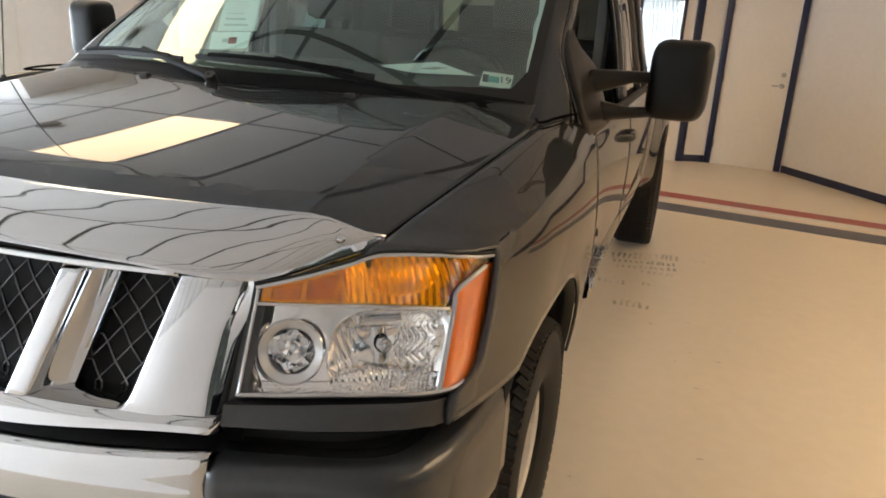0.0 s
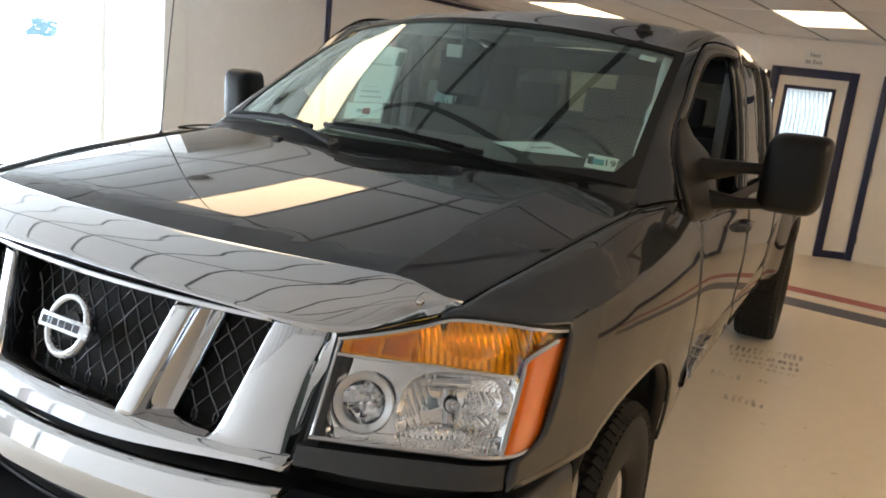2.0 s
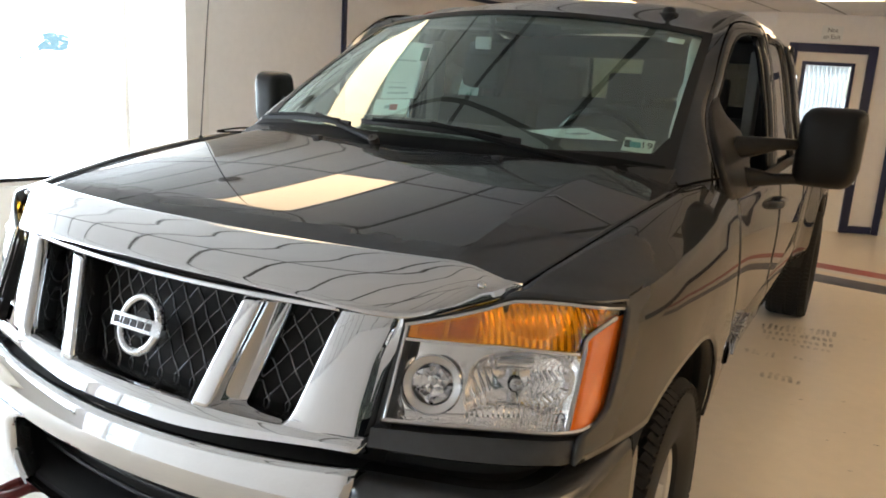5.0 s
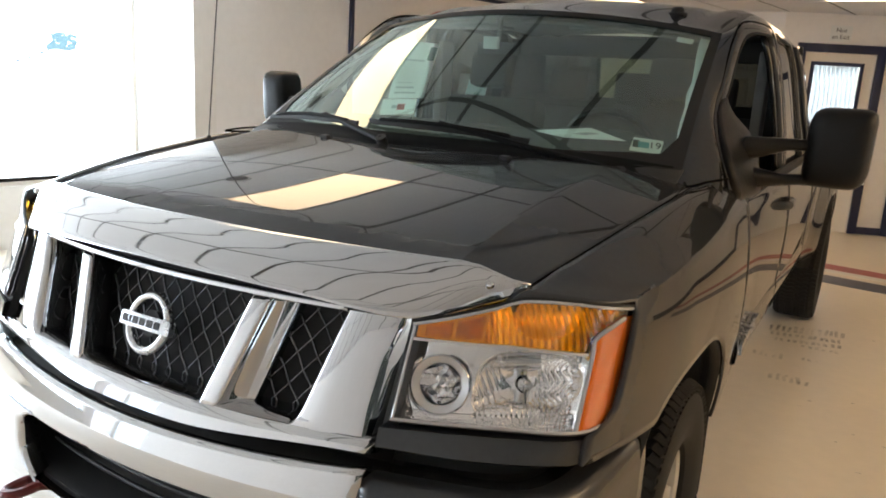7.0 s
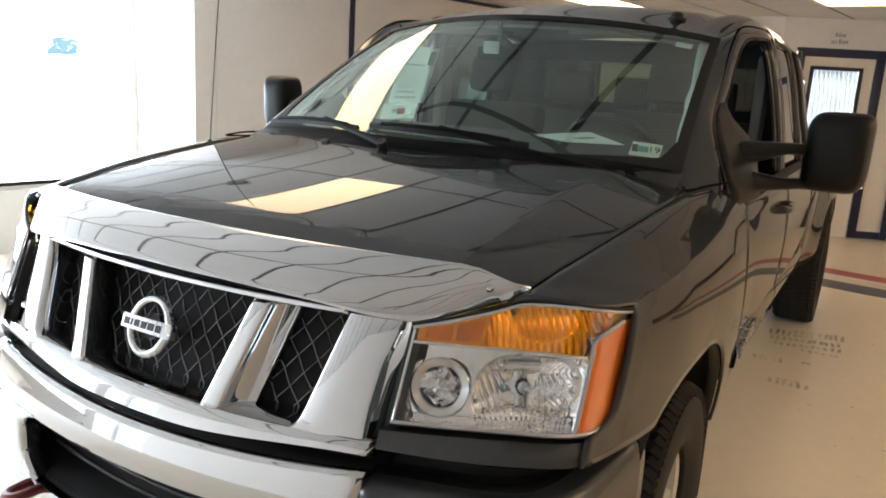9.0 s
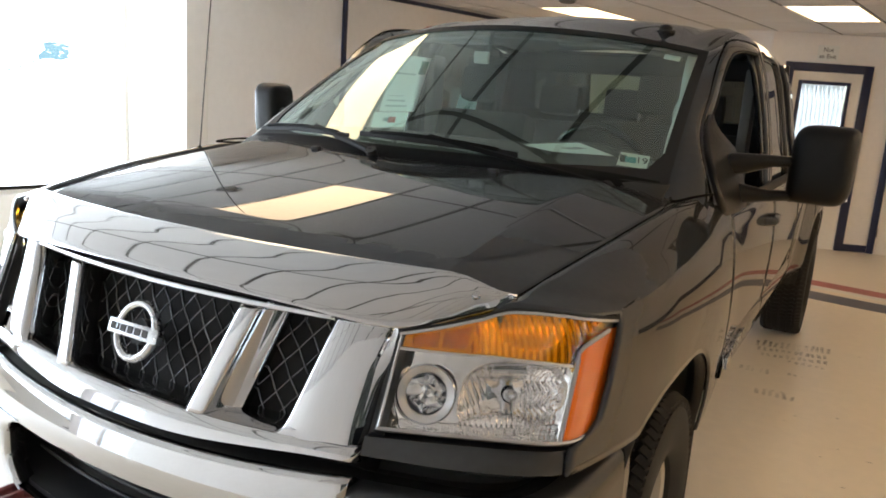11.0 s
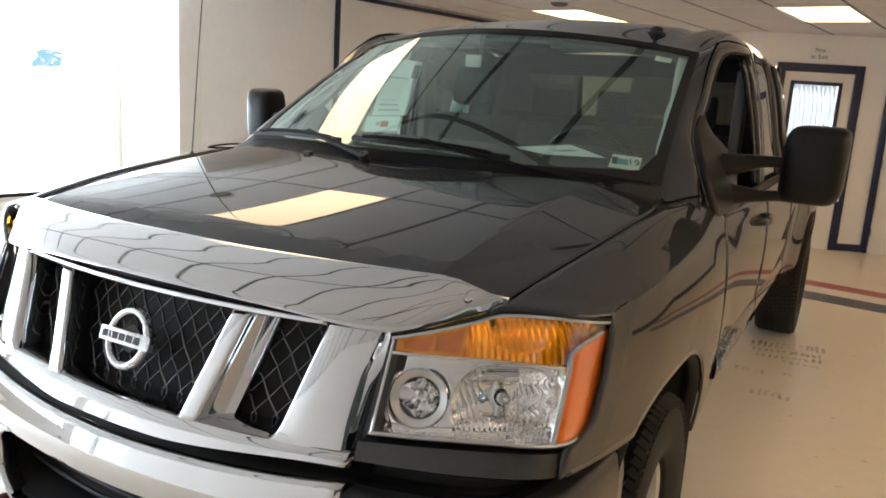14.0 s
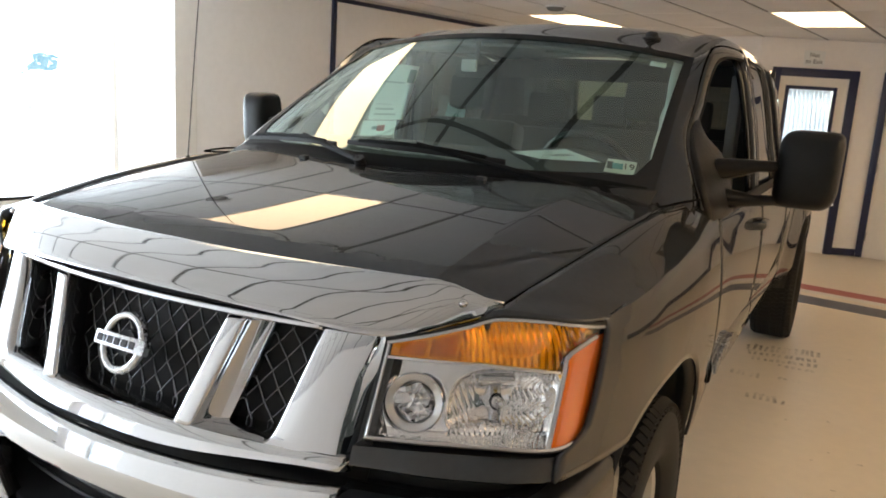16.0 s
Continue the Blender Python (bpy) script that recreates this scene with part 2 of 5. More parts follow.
LA, LB = Vector((-3.1, 7.27)), Vector((4.0, 6.33))
LD = (LB - LA).normalized()
LN = Vector((-LD.y, LD.x))
for off, w, m_, nm, lb in ((-0.03, 0.24, RED_LINE, "floor_line_red", "faded red line painted on the floor"), (-0.16, 0.13, WHITE_LINE, "floor_line_white", "white line painted between red and navy lines"),
                           (-0.62, 0.32, NAVY_LINE, "floor_line_navy", "navy blue line painted on the floor")):
    a, b = LA + LN * off, LB + LN * off
    floor_line(a, b, w, m_, nm, lb)


def wall(name, a, b, z0, z1, label, holes=(), thick=0.12, material=WALL):
    """A wall from a to b (plan), thick to its left side; holes are (from, to, low, high) along it."""
    a, b = Vector(a), Vector(b)
    d = (b - a).normalized()
    n = Vector((-d.y, d.x))
    length = (b - a).length
    bm = bmesh.new()
    xs = sorted({0.0, length, *[h[0] for h in holes], *[h[1] for h in holes]})
    zs = sorted({z0, z1, *[h[2] for h in holes], *[h[3] for h in holes]})
    solid = {}
    for i in range(len(xs) - 1):
        for j in range(len(zs) - 1):
            cx, cz = (xs[i] + xs[i + 1]) / 2, (zs[j] + zs[j + 1]) / 2
            solid[i, j] = not any(h[0] < cx < h[1] and h[2] < cz < h[3] for h in holes)
    def P(x, t, z):
        q = a + d * x + n * t
        return bm.verts.new((q.x, q.y, z))
    for (i, j), s in solid.items():
        if not s:
            continue
        x0, x1, w0, w1 = xs[i], xs[i + 1], zs[j], zs[j + 1]
        bm.faces.new([P(x0, 0, w0), P(x1, 0, w0), P(x1, 0, w1), P(x0, 0, w1)])
        bm.faces.new([P(x0, thick, w0), P(x0, thick, w1), P(x1, thick, w1), P(x1, thick, w0)])
        for (di, dj), quad in {(-1, 0): ((x0, w0), (x0, w1)), (1, 0): ((x1, w1), (x1, w0)), (0, -1): ((x1, w0), (x0, w0)), (0, 1): ((x0, w1), (x1, w1))}.items():
            if not solid.get((i + di, j + dj), False):
                (p0, q0), (p1, q1) = quad
                bm.faces.new([P(p0, 0, q0), P(p1, 0, q1), P(p1, thick, q1), P(p0, thick, q0)])
    bmesh.ops.remove_doubles(bm, verts=bm.verts, dist=0.0005)
    return structure(part(name, bm, material, smooth=0), label, "wall")


def along(a, b, s, t=0.0):
    a, b = Vector(a), Vector(b)
    d = (b - a).normalized()
    return a + d * s + Vector((-d.y, d.x)) * t


def strip(a, b, s0, s1, t0, t1, z0, z1, bevel=0.004):
    """A bar along a wall, from s0 to s1 along it and t0 to t1 out of it (minus: into the room)."""
    a, b = Vector(a), Vector(b)
    d = (b - a).normalized()
    m = Matrix.Translation((a.x, a.y, 0)) @ Matrix.Rotation(math.atan2(d.y, d.x), 4, "Z")
    return box(s0, s1, t0, t1, z0, z1, bevel, m)


# corners of the room, from the left of the far end clockwise as seen from above
WL = Vector((-3.3, 5.0))
WLD = Vector((0.16, 0.987)).normalized()
def left_at(y):
    return WL + WLD * ((y - WL.y) / WLD.y)


K_FARLEFT = left_at(9.05)
K1, K2, K3, K4, K5, K6 = Vector((0.09, 8.55)), Vector((1.375, 9.12)), Vector((2.265, 9.0)), Vector((4.6, 5.62)), Vector((4.9, -4.6)), Vector((-5.0, -4.6))
wall("wall_far", K_FARLEFT, K1, 0, CEIL, "plain white painted far wall")
D1 = (0.17, 1.13)
wall("wall_angled", K1, K2, 0, CEIL, "white painted angled wall with a blue-framed door", [(D1[0] + 0.1, D1[1] - 0.1, 0, 2.03)])
wall("wall_door", K2, K3, 0, CEIL, "white painted wall with a plain white door", [(0.1, 0.80, 0, 2.03)])
wall("wall_right", K3, K4, 0, CEIL, "white painted wall with a blue baseboard")
wall("wall_side", K4, K5, 0, CEIL, "white painted side wall with a broad window", [(4.3, 9.9, 0.08, 2.3)])
wall("wall_front", K5, K6, 0, CEIL, "white painted front wall with a narrow window", [(8.75, 9.8, 0.08, 2.2)])
PIL = left_at(3.53)
PEND = left_at(3.33)
# the wall paint, lightened and cooled to imitate daylight on this side
LEFT_WALL_LIT = mat("wall_paint_lightened", (0.90, 0.88, 0.865), 0.6, vary=0.04, scale=1.2, bump=0.15, bscale=160)
wall("wall_left", PIL, K_FARLEFT, 0, CEIL, "off-white painted wall behind the truck with blue trim", material=LEFT_WALL_LIT)
WLN = Vector((-WLD.y, WLD.x))
# broad pier between the wall and the shop window, its end lit by the window
pier = [PEND - WLN * 0.02, PIL - WLN * 0.02, PIL + WLN * 0.12, PIL + WLN * 0.97, PEND + WLN * 0.97]
structure(part("pier", prism([(p.x, p.y) for p in pier], "z", 0, CEIL), WALL, smooth=0, bevel=0.004), "white painted pier beside the shop window", "pier")
WA, WB = left_at(-4.6) + WLN * 0.85, PEND + WLN * 0.85
LEN = (WB - WA).length
SILL = 0.50
wall("wall_window", WA, WB, 0, CEIL, "white painted low wall under a broad shop window", [(0.4, 3.0, SILL, 2.42), (3.1, LEN, SILL, 2.42)])


def window(name, a, b, s0, s1, z0, z1, bars=()):
    w = structure(empty(name, "", ""), "broad bright shop window with a dark sill rail", "window")
    fm = bmesh.new()
    for q in ((s0, s1, z0, z0 + 0.035), (s0, s1, z1 - 0.035, z1), (s0, s0 + 0.035, z0, z1), (s1 - 0.035, s1, z0, z1), *[(p - 0.02, p + 0.02, z0, z1) for p in bars]):
        aa = strip(a, b, q[0], q[1], 0.03, 0.08, q[2], q[3], 0.0)
        me = bpy.data.meshes.new("tmp")
        aa.to_mesh(me)
        aa.free()
        fm.from_mesh(me)
        bpy.data.meshes.remove(me)
    part("window_frame", fm, DOOR_PAINT, w, smooth=0)
    part("sill_rail", strip(a, b, s0, s1, 0.02, 0.085, z0 + 0.036, z0 + 0.066, 0.0), GLOSS_BLACK, w, "thin dark rail along the sill", smooth=0)
    p = part("pane", strip(a, b, s0 + 0.01, s1 - 0.01, 0.05, 0.056, z0 + 0.01, z1 - 0.01, 0.0), WINDOW_GLASS, w, smooth=0)
    p.visible_shadow = False


window("window_1", WA, WB, 3.1, LEN, SILL, 2.42)
window("window_2", WA, WB, 0.4, 3.0, SILL, 2.42)
# side window is out of view, added so the dark hedge reflects in the truck
window("window_4", K4, K5, 4.3, 9.9, 0.08, 2.3, (6.1, 8.0))
for k, (p, q) in enumerate(((8.75, 9.8),)):
    window("window_%d" % (k + 3), K5, K6, p, q, 0.08, 2.2)
ceil_bm, bar_bm = bmesh.new(), bmesh.new()
# panels after the first four are unseen, added to brighten the right side
LIGHTS_AND_FILL = [(-3, 0), (1, 0), (-2, -4), (6, -1), (6, -4), (8, -2), (9, 0), (8, -4), (8, -3), (8, -5), (7, -3), (7, -4)]
G0 = (-0.41 - 0.61, 6.30)
lit = {(i, j) for i, j in LIGHTS_AND_FILL}
room = Matrix(((U.x, V.x, 0, 0), (U.y, V.y, 0, 0), (0, 0, 1, 0), (0, 0, 0, 1)))
for i in range(-11, 11):
    for j in range(-10, 4):
        u, v = G0[0] + 0.61 * i, G0[1] + 1.22 * j
        if (i, j) in lit:
            continue
        box(u + 0.018, u + 0.592, v + 0.018, v + 1.202, CEIL + 0.002, CEIL + 0.02, bm=ceil_bm)
for i in range(-11, 12):
    u = G0[0] + 0.61 * i
    box(u - 0.019, u + 0.019, G0[1] - 12.2, G0[1] + 4.88, CEIL + 0.008, CEIL + 0.03, bm=bar_bm)
for j in range(-10, 5):
    v = G0[1] + 1.22 * j
    box(G0[0] - 6.71, G0[0] + 6.71, v - 0.019, v + 0.019, CEIL + 0.0085, CEIL + 0.031, bm=bar_bm)
for bm in (ceil_bm, bar_bm):
    bmesh.ops.transform(bm, matrix=room, verts=bm.verts)
structure(part("ceiling_grid", bar_bm, DARKENED_GRID_BAR, smooth=0), "thin metal grid of the suspended ceiling, darkened to strengthen its reflections", "ceiling")
structure(part("ceiling", ceil_bm, TILE, smooth=0), "white suspended ceiling of rectangular tiles", "ceiling")
structure(part("ceiling_slab", box(-9, 9, -8, 13, CEIL + 0.14, CEIL + 0.3), WALL, smooth=0), "plain slab above the suspended ceiling", "ceiling")
for u, v, du, dv in [(G0[0] + 0.61 * i, G0[1] + 1.22 * j, 0.61, 1.22) for i, j in LIGHTS_AND_FILL]:
    c = room @ Vector((u + du / 2, v + dv / 2, 0))
    th = empty("ceiling_or_fill_light", "lit rectangular panel flush in the tiles, some added unseen as fill", "ceiling light", "ceiling lights", (c.x, c.y, CEIL))
    fr = bmesh.new()
    for q in ((u + 0.004, u + 0.02, v + 0.004, v + dv - 0.004), (u + du - 0.02, u + du - 0.004, v + 0.004, v + dv - 0.004), (u + 0.02, u + du - 0.02, v + 0.004, v + 0.02), (u + 0.02, u + du - 0.02, v + dv - 0.02, v + dv - 0.004)):
        box(*q, CEIL - 0.002, CEIL + 0.06, bm=fr)
    bmesh.ops.transform(fr, matrix=room, verts=fr.verts)
    part("frame", fr, TILE, th, smooth=0)
    part("diffuser", box(u + 0.02, u + du - 0.02, v + 0.02, v + dv - 0.02, CEIL + 0.004, CEIL + 0.012, m=room), PANEL, th, "glowing warm white diffuser", smooth=0)

# outside
structure(part("ground", box(-400, 400, -400, 400, -0.5, -0.15), ASPHALT, smooth=0), "pale concrete ground outside the windows", "ground")

# daylight through the shop windows
def daylight(name, a, b, s0, s1, z0, z1, power):
    p = along(a, b, (s0 + s1) / 2, 0.16)
    d = (Vector(b) - Vector(a)).normalized()
    n = Vector((d.y, -d.x))
    lamp = new(name, bpy.data.lights.new(name, "AREA"))
    lamp.data.shape, lamp.data.size, lamp.data.size_y, lamp.data.energy, lamp.data.color = "RECTANGLE", s1 - s0, z1 - z0, power, (0.84, 0.92, 1.0)
    z = (z0 + z1) / 2
    lamp.matrix_world = look((p.x, p.y, z), (p.x + n.x, p.y + n.y, z - 0.15))
    return lamp


daylight("window_daylight", WA, WB, 3.1, LEN, SILL, 2.42, 84)

daylight("window_daylight", WA, WB, 0.4, 3.0, SILL, 2.42, 24)

# two small vents low on the front wall
VENT = mat("dark_vent", (0.05, 0.05, 0.052), 0.5, vary=0.2, scale=20)
for k in range(2):
    s0 = 7.80 + 0.335 * k
    vent = tagged(part("wall_vent", strip(K5, K6, s0, s0 + 0.31, -0.012, -0.0005, 0.18, 0.30, 0.003), WALL), "small white vent with dark slots low on the wall", "vent", "wall vents")
    part("slots", strip(K5, K6, s0 + 0.02, s0 + 0.29, -0.015, -0.0125, 0.20, 0.28, 0.0), VENT, vent, "dark slotted grille", smooth=0)

# blue-framed panel on the left wall
PV, PV2 = (left_at(5.03) - PIL).length, (left_at(8.7) - PIL).length
panel = empty("wall_panel", "large white wall panel edged with thin blue trim", "wall panel")
part("panel", strip(PIL, K_FARLEFT, PV + 0.01, PV2, -0.02, -0.0005, 0.10, 2.40, 0.003), LEFT_WALL_LIT, panel, smooth=0)
part("trim", strip(PIL, K_FARLEFT, PV - 0.03, PV + 0.015, -0.032, -0.0005, 0.0, 2.425, 0.003), BLUE, panel, "blue painted trim", smooth=0)
part("trim", strip(PIL, K_FARLEFT, PV + 0.015, PV2, -0.032, -0.0005, 2.385, 2.425, 0.003), BLUE, panel, "blue painted trim", smooth=0)


def door(name, a, b, s0, s1, label, glazed):
    """A door leaf in a wall with a broad blue frame round it."""
    d = structure(empty(name, "", ""), label, "door")
    w = 0.095 if glazed else 0.075
    for q in ((s0, s0 + w, 0, 2.125), (s1 - w, s1, 0, 2.125), (s0 + w, s1 - w, 2.03, 2.125)):
        part("door_frame", strip(a, b, q[0], q[1], -0.035, 0.0 - 0.0005, q[2], q[3], 0.006), BLUE, d, "blue painted door frame")
    if glazed:
        l0, l1 = s0 + w, s1 - w
        g0, g1, h0, h1 = l0 + 0.105, l1 - 0.13, 1.05, 1.91
        for q in ((l0, g0, 0.0, 2.03), (g1, l1, 0.0, 2.03), (g0, g1, 0.0, h0), (g0, g1, h1, 2.03)):
            part("leaf", strip(a, b, q[0], q[1], 0.02, 0.06, q[2], q[3], 0.0), DOOR_PAINT, d, smooth=0)
        for q in ((g0 - 0.02, g0 + 0.02, h0 - 0.02, h1 + 0.02), (g1 - 0.02, g1 + 0.02, h0 - 0.02, h1 + 0.02), (g0 + 0.02, g1 - 0.02, h0 - 0.02, h0 + 0.02), (g0 + 0.02, g1 - 0.02, h1 - 0.02, h1 + 0.02)):
            part("glazing_bead", strip(a, b, q[0], q[1], 0.005, 0.03, q[2], q[3], 0.004), BLUE, d)
        p = part("pane", strip(a, b, g0, g1, 0.035, 0.04, h0, h1, 0.0), WINDOW_GLASS, d, smooth=0)
        p.visible_shadow = False
        n = 11
        for k in range(n):
            c = g0 + (g1 - g0) * (k + 0.5) / n
            sl = box(-0.034, 0.034, -0.0015, 0.0015, h0 - 0.05, h1 + 0.08)
            dd = (Vector(b) - Vector(a)).normalized()
            q = along(a, b, c, 0.12)
            bmesh.ops.transform(sl, matrix=Matrix.Translation((q.x, q.y, 0)) @ Matrix.Rotation(math.atan2(dd.y, dd.x) + 0.58, 4, "Z"), verts=sl.verts)
            part("blind_slat", sl, SLAT, d, "pale hanging vertical blind slat", smooth=0)
    else:
        part("leaf", strip(a, b, s0 + w, s1 - w, 0.01, 0.05, 0.0, 2.03, 0.003), DOOR_PAINT, d)
        q = along(a, b, s1 - w - 0.07, -0.0)
        dd = (Vector(b) - Vector(a)).normalized()
        nn = Vector((dd.y, -dd.x))
        for z, r in ((1.13, 0.028), (1.0, 0.030)):
            c = Vector((q.x, q.y, z)) - Vector((nn.x, nn.y, 0)) * 0.012
            part("rose", tube([c, c + Vector((nn.x, nn.y, 0)) * 0.022], r, 20), STEEL, d)
        c = Vector((q.x, q.y, 1.0)) + Vector((nn.x, nn.y, 0)) * 0.035
        part("lever", tube([c - Vector((nn.x, nn.y, 0)) * 0.03, c, c - Vector((dd.x, dd.y, 0)) * 0.05, c - Vector((dd.x, dd.y, 0)) * 0.11], 0.009, 10), STEEL, d, "steel lever handle")
        for z in (0.25, 1.05, 1.85):
            e = along(a, b, s0 + w + 0.004, -0.002)
            part("hinge", tube([(e.x, e.y, z - 0.05), (e.x, e.y, z + 0.05)], 0.009, 8), STEEL, d)
    return d


SLAT = thin("blind_slat", (0.86, 0.88, 0.89))
L12, L23 = (K2 - K1).length, (K3 - K2).length
door("door_1", K1, K2, D1[0], D1[1], "white door with a window and blinds in a blue frame", True)
door("door_2", K2, K3, 0.005, L23 - 0.005, "plain white door with a steel lever in a blue frame", False)
q0, q1 = D1[0] + 0.19, D1[1] - 0.21
# lamp added behind the blinds so that the slats look brighter
daylight("blind_backlight", K1, K2, q0, q1, 1.06, 1.90, 2.0)
part_base = [(K1, K2, D1[1], L12 - 0.005), (K1, K2, 0.0, D1[0]), (K3, K4, 0.02, (K4 - K3).length)]
for k, (a, b, p, q) in enumerate(part_base):
    structure(part("baseboard_%d" % (k + 1), strip(a, b, p, q, -0.014, -0.0005, 0, 0.085, 0.004), BLUE), "blue painted baseboard", "baseboard")
# sign over the door
SIGN_W, SIGN_S = 0.23, 0.50
sign = empty("wall_sign", "small white sign with black lettering above the door", "sign")
part("plate", strip(K1, K2, SIGN_S, SIGN_S + SIGN_W, -0.006, -0.0005, 2.155, 2.325, 0.002), PAPER, sign, smooth=0)
INK = mat("black_ink", (0.02, 0.02, 0.022), 0.6)


def lettering(text, size, m, material, parent, name="lettering"):
    cu = bpy.data.curves.new(name, "FONT")
    cu.body, cu.size, cu.align_x, cu.align_y, cu.extrude = text, size, "CENTER", "CENTER", 0.0006
    tmp = bpy.data.objects.new(name, cu)
    scene.collection.objects.link(tmp)
    me = bpy.data.meshes.new_from_object(tmp.evaluated_get(bpy.context.evaluated_depsgraph_get()))
    bpy.data.objects.remove(tmp)
    bpy.data.curves.remove(cu)
    me.transform(m)
    me.materials.clear()
    me.materials.append(material)
    ob = new(name, me)
    ob.parent = parent
    return ob


dd = (K2 - K1).normalized()
for txt, off, z in (("Not", 0.0, 2.275), ("an", -0.062, 2.203), ("Exit", 0.040, 2.203)):
    q = along(K1, K2, SIGN_S + SIGN_W / 2 + off, -0.0075)
    lettering(txt, 0.068, Matrix.Translation((q.x, q.y, z)) @ Matrix.Rotation(math.atan2(dd.y, dd.x), 4, "Z") @ Matrix.Rotation(radians(90), 4, "X"), INK, sign)

# round detector on the ceiling
def detector(x, y):
    d = empty("smoke_detector", "round pale smoke detector on the ceiling", "smoke detector", "smoke detectors", (x, y, CEIL))
    m = Matrix.Translation((x, y, CEIL)) @ Matrix.Rotation(radians(90), 4, "Y")
    part("base", lathe([(0.001, -0.001), (0.10, -0.001), (0.10, 0.008), (0.088, 0.014)], m, 40), TILE, d)
    part("cap", lathe([(0.085, 0.012), (0.07, 0.034), (0.05, 0.042), (0.001, 0.044)], m, 40), TRIM_GREY, d)


detector(-1.39, 5.9)
detector(-2.45, 2.39)

# prints and scuffs left by tyres, worn away in places
def worn(m, scale, low, high, most):
    """Let a surface show through a mark where noise has worn it off."""
    nt = m.node_tree
    tc, n, r, t, mx = [nt.nodes.new("ShaderNode" + k) for k in ("TexCoord", "TexNoise", "MapRange", "BsdfTransparent", "MixShader")]
    n.inputs["Scale"].default_value, n.inputs["Detail"].default_value = scale, 6
    r.inputs["From Min"].default_value, r.inputs["From Max"].default_value = low, high
    r.inputs["To Max"].default_value = most
    nt.links.new(tc.outputs["Object"], n.inputs["Vector"])
    nt.links.new(n.outputs[0], r.inputs["Value"])
    nt.links.new(r.outputs[0], mx.inputs[0])
    nt.links.new(t.outputs[0], mx.inputs[1])
    nt.links.new(nt.nodes["Principled BSDF"].outputs[0], mx.inputs[2])
    nt.links.new(mx.outputs[0], nt.nodes["Material Output"].inputs[0])


worn(SCUFF, 5.0, 0.34, 0.72, 0.42)
sc = bmesh.new()
rnd = random.Random(4)
# rows of tread blocks: from, to, how many, how deep
for x0, y0, x1, y1, n, deep in ((0.84, 4.34, 1.27, 4.48, 13, 0.12), (0.86, 4.24, 1.26, 4.34, 12, 0.07), (0.90, 4.13, 1.26, 4.22, 11, 0.06), (1.06, 4.10, 1.26, 4.10, 6, 0.04),
                                (0.82, 3.76, 0.97, 3.76, 5, 0.08), (1.09, 3.83, 1.21, 3.84, 4, 0.04), (0.97, 3.38, 1.15, 3.38, 6, 0.07), (1.0, 3.46, 1.10, 3.46, 3, 0.03)):
    for k in range(n):
        f = (k + rnd.uniform(-0.12, 0.12)) / max(1, n - 1)
        x, y = x0 + (x1 - x0) * f, y0 + (y1 - y0) * f
        w, l, lean = (x1 - x0) / n * rnd.uniform(0.52, 0.72), deep * rnd.uniform(0.9, 1.35), rnd.uniform(-0.012, 0.004)
        prism([(x, y), (x + w, y + 0.004), (x + w + lean, y + l), (x + lean, y + l - 0.006)], "z", 0.0, 0.0008, bm=sc)
for k in range(12):
    x, y, l = rnd.uniform(0.95, 1.6), rnd.uniform(1.2, 4.6), rnd.uniform(0.012, 0.03)
    prism([(x, y), (x + l, y + 0.004), (x + l * 0.9, y + 0.012), (x + 0.004, y + 0.008)], "z", 0.0, 0.0008, bm=sc)
tagged(part("floor_scuffs", sc, SCUFF, smooth=0), "faint grey tyre scuffs on the floor", "scuffs", "", "stuff")

# round red sign on the wall panel
sg = left_at(6.35)
sn = Vector((-WLN.x, -WLN.y, 0))
c = Vector((sg.x, sg.y, 1.74)) + sn * 0.022
rs = empty("round_wall_sign", "round red sign fixed to the white wall panel", "sign", "", (c.x, c.y, c.z))
q = Matrix.Translation(c) @ Vector((1, 0, 0)).rotation_difference(sn).to_matrix().to_4x4()
RED_SIGN = mat("red_sign", (0.50, 0.045, 0.03), 0.4, vary=0.1, scale=5)
part("disc", lathe([(0.001, 0.012), (0.46, 0.012), (0.47, 0.006), (0.47, 0.0)], q, 64), RED_SIGN, rs)
part("inner_disc", lathe([(0.001, 0.018), (0.40, 0.018), (0.402, 0.012)], q, 64), WALL, rs, "white inner disc")

# outside: bright overcast distance, a pale building and a tree
bk = bpy.data.materials.new("bright_distance")
bk.use_nodes = True
e = bk.node_tree.nodes["Principled BSDF"]
e.inputs["Base Color"].default_value = (0.8, 0.8, 0.8, 1)
e.inputs["Emission Color"].default_value, e.inputs["Emission Strength"].default_value = (0.93, 0.97, 1.0, 1), 2.2
structure(part("backdrop", box(-90, -89, -120, 120, -1, 45), bk, smooth=0), "bright hazy sky beyond the windows", "backdrop")

# dull glowing plane, added to keep the bright horizon out of the chrome
structure(part("backdrop", box(-85, 120, -41, -40, -1, 30), glow("dull_backdrop_glow", (0.84, 0.92, 1.0), 0.15), smooth=0), "dull glowing plane added beyond the front windows", "backdrop")

# out-of-view evergreens outside the side window, added to darken the chrome's reflections
rnd = random.Random(41)
hedge = bmesh.new()
for k in range(2800):
    y, z = rnd.uniform(-9, 5), 3.6 * rnd.random() ** 0.8
    bulge = 0.5 * math.sin(y * 2.1 + 1.3 * math.sin(z * 1.7)) + 0.3 * math.sin(y * 5.3 + z * 2.2)
    c = Vector((6.9 + bulge * 0.5 + rnd.uniform(-0.12, 0.4), y, -0.1 + z))
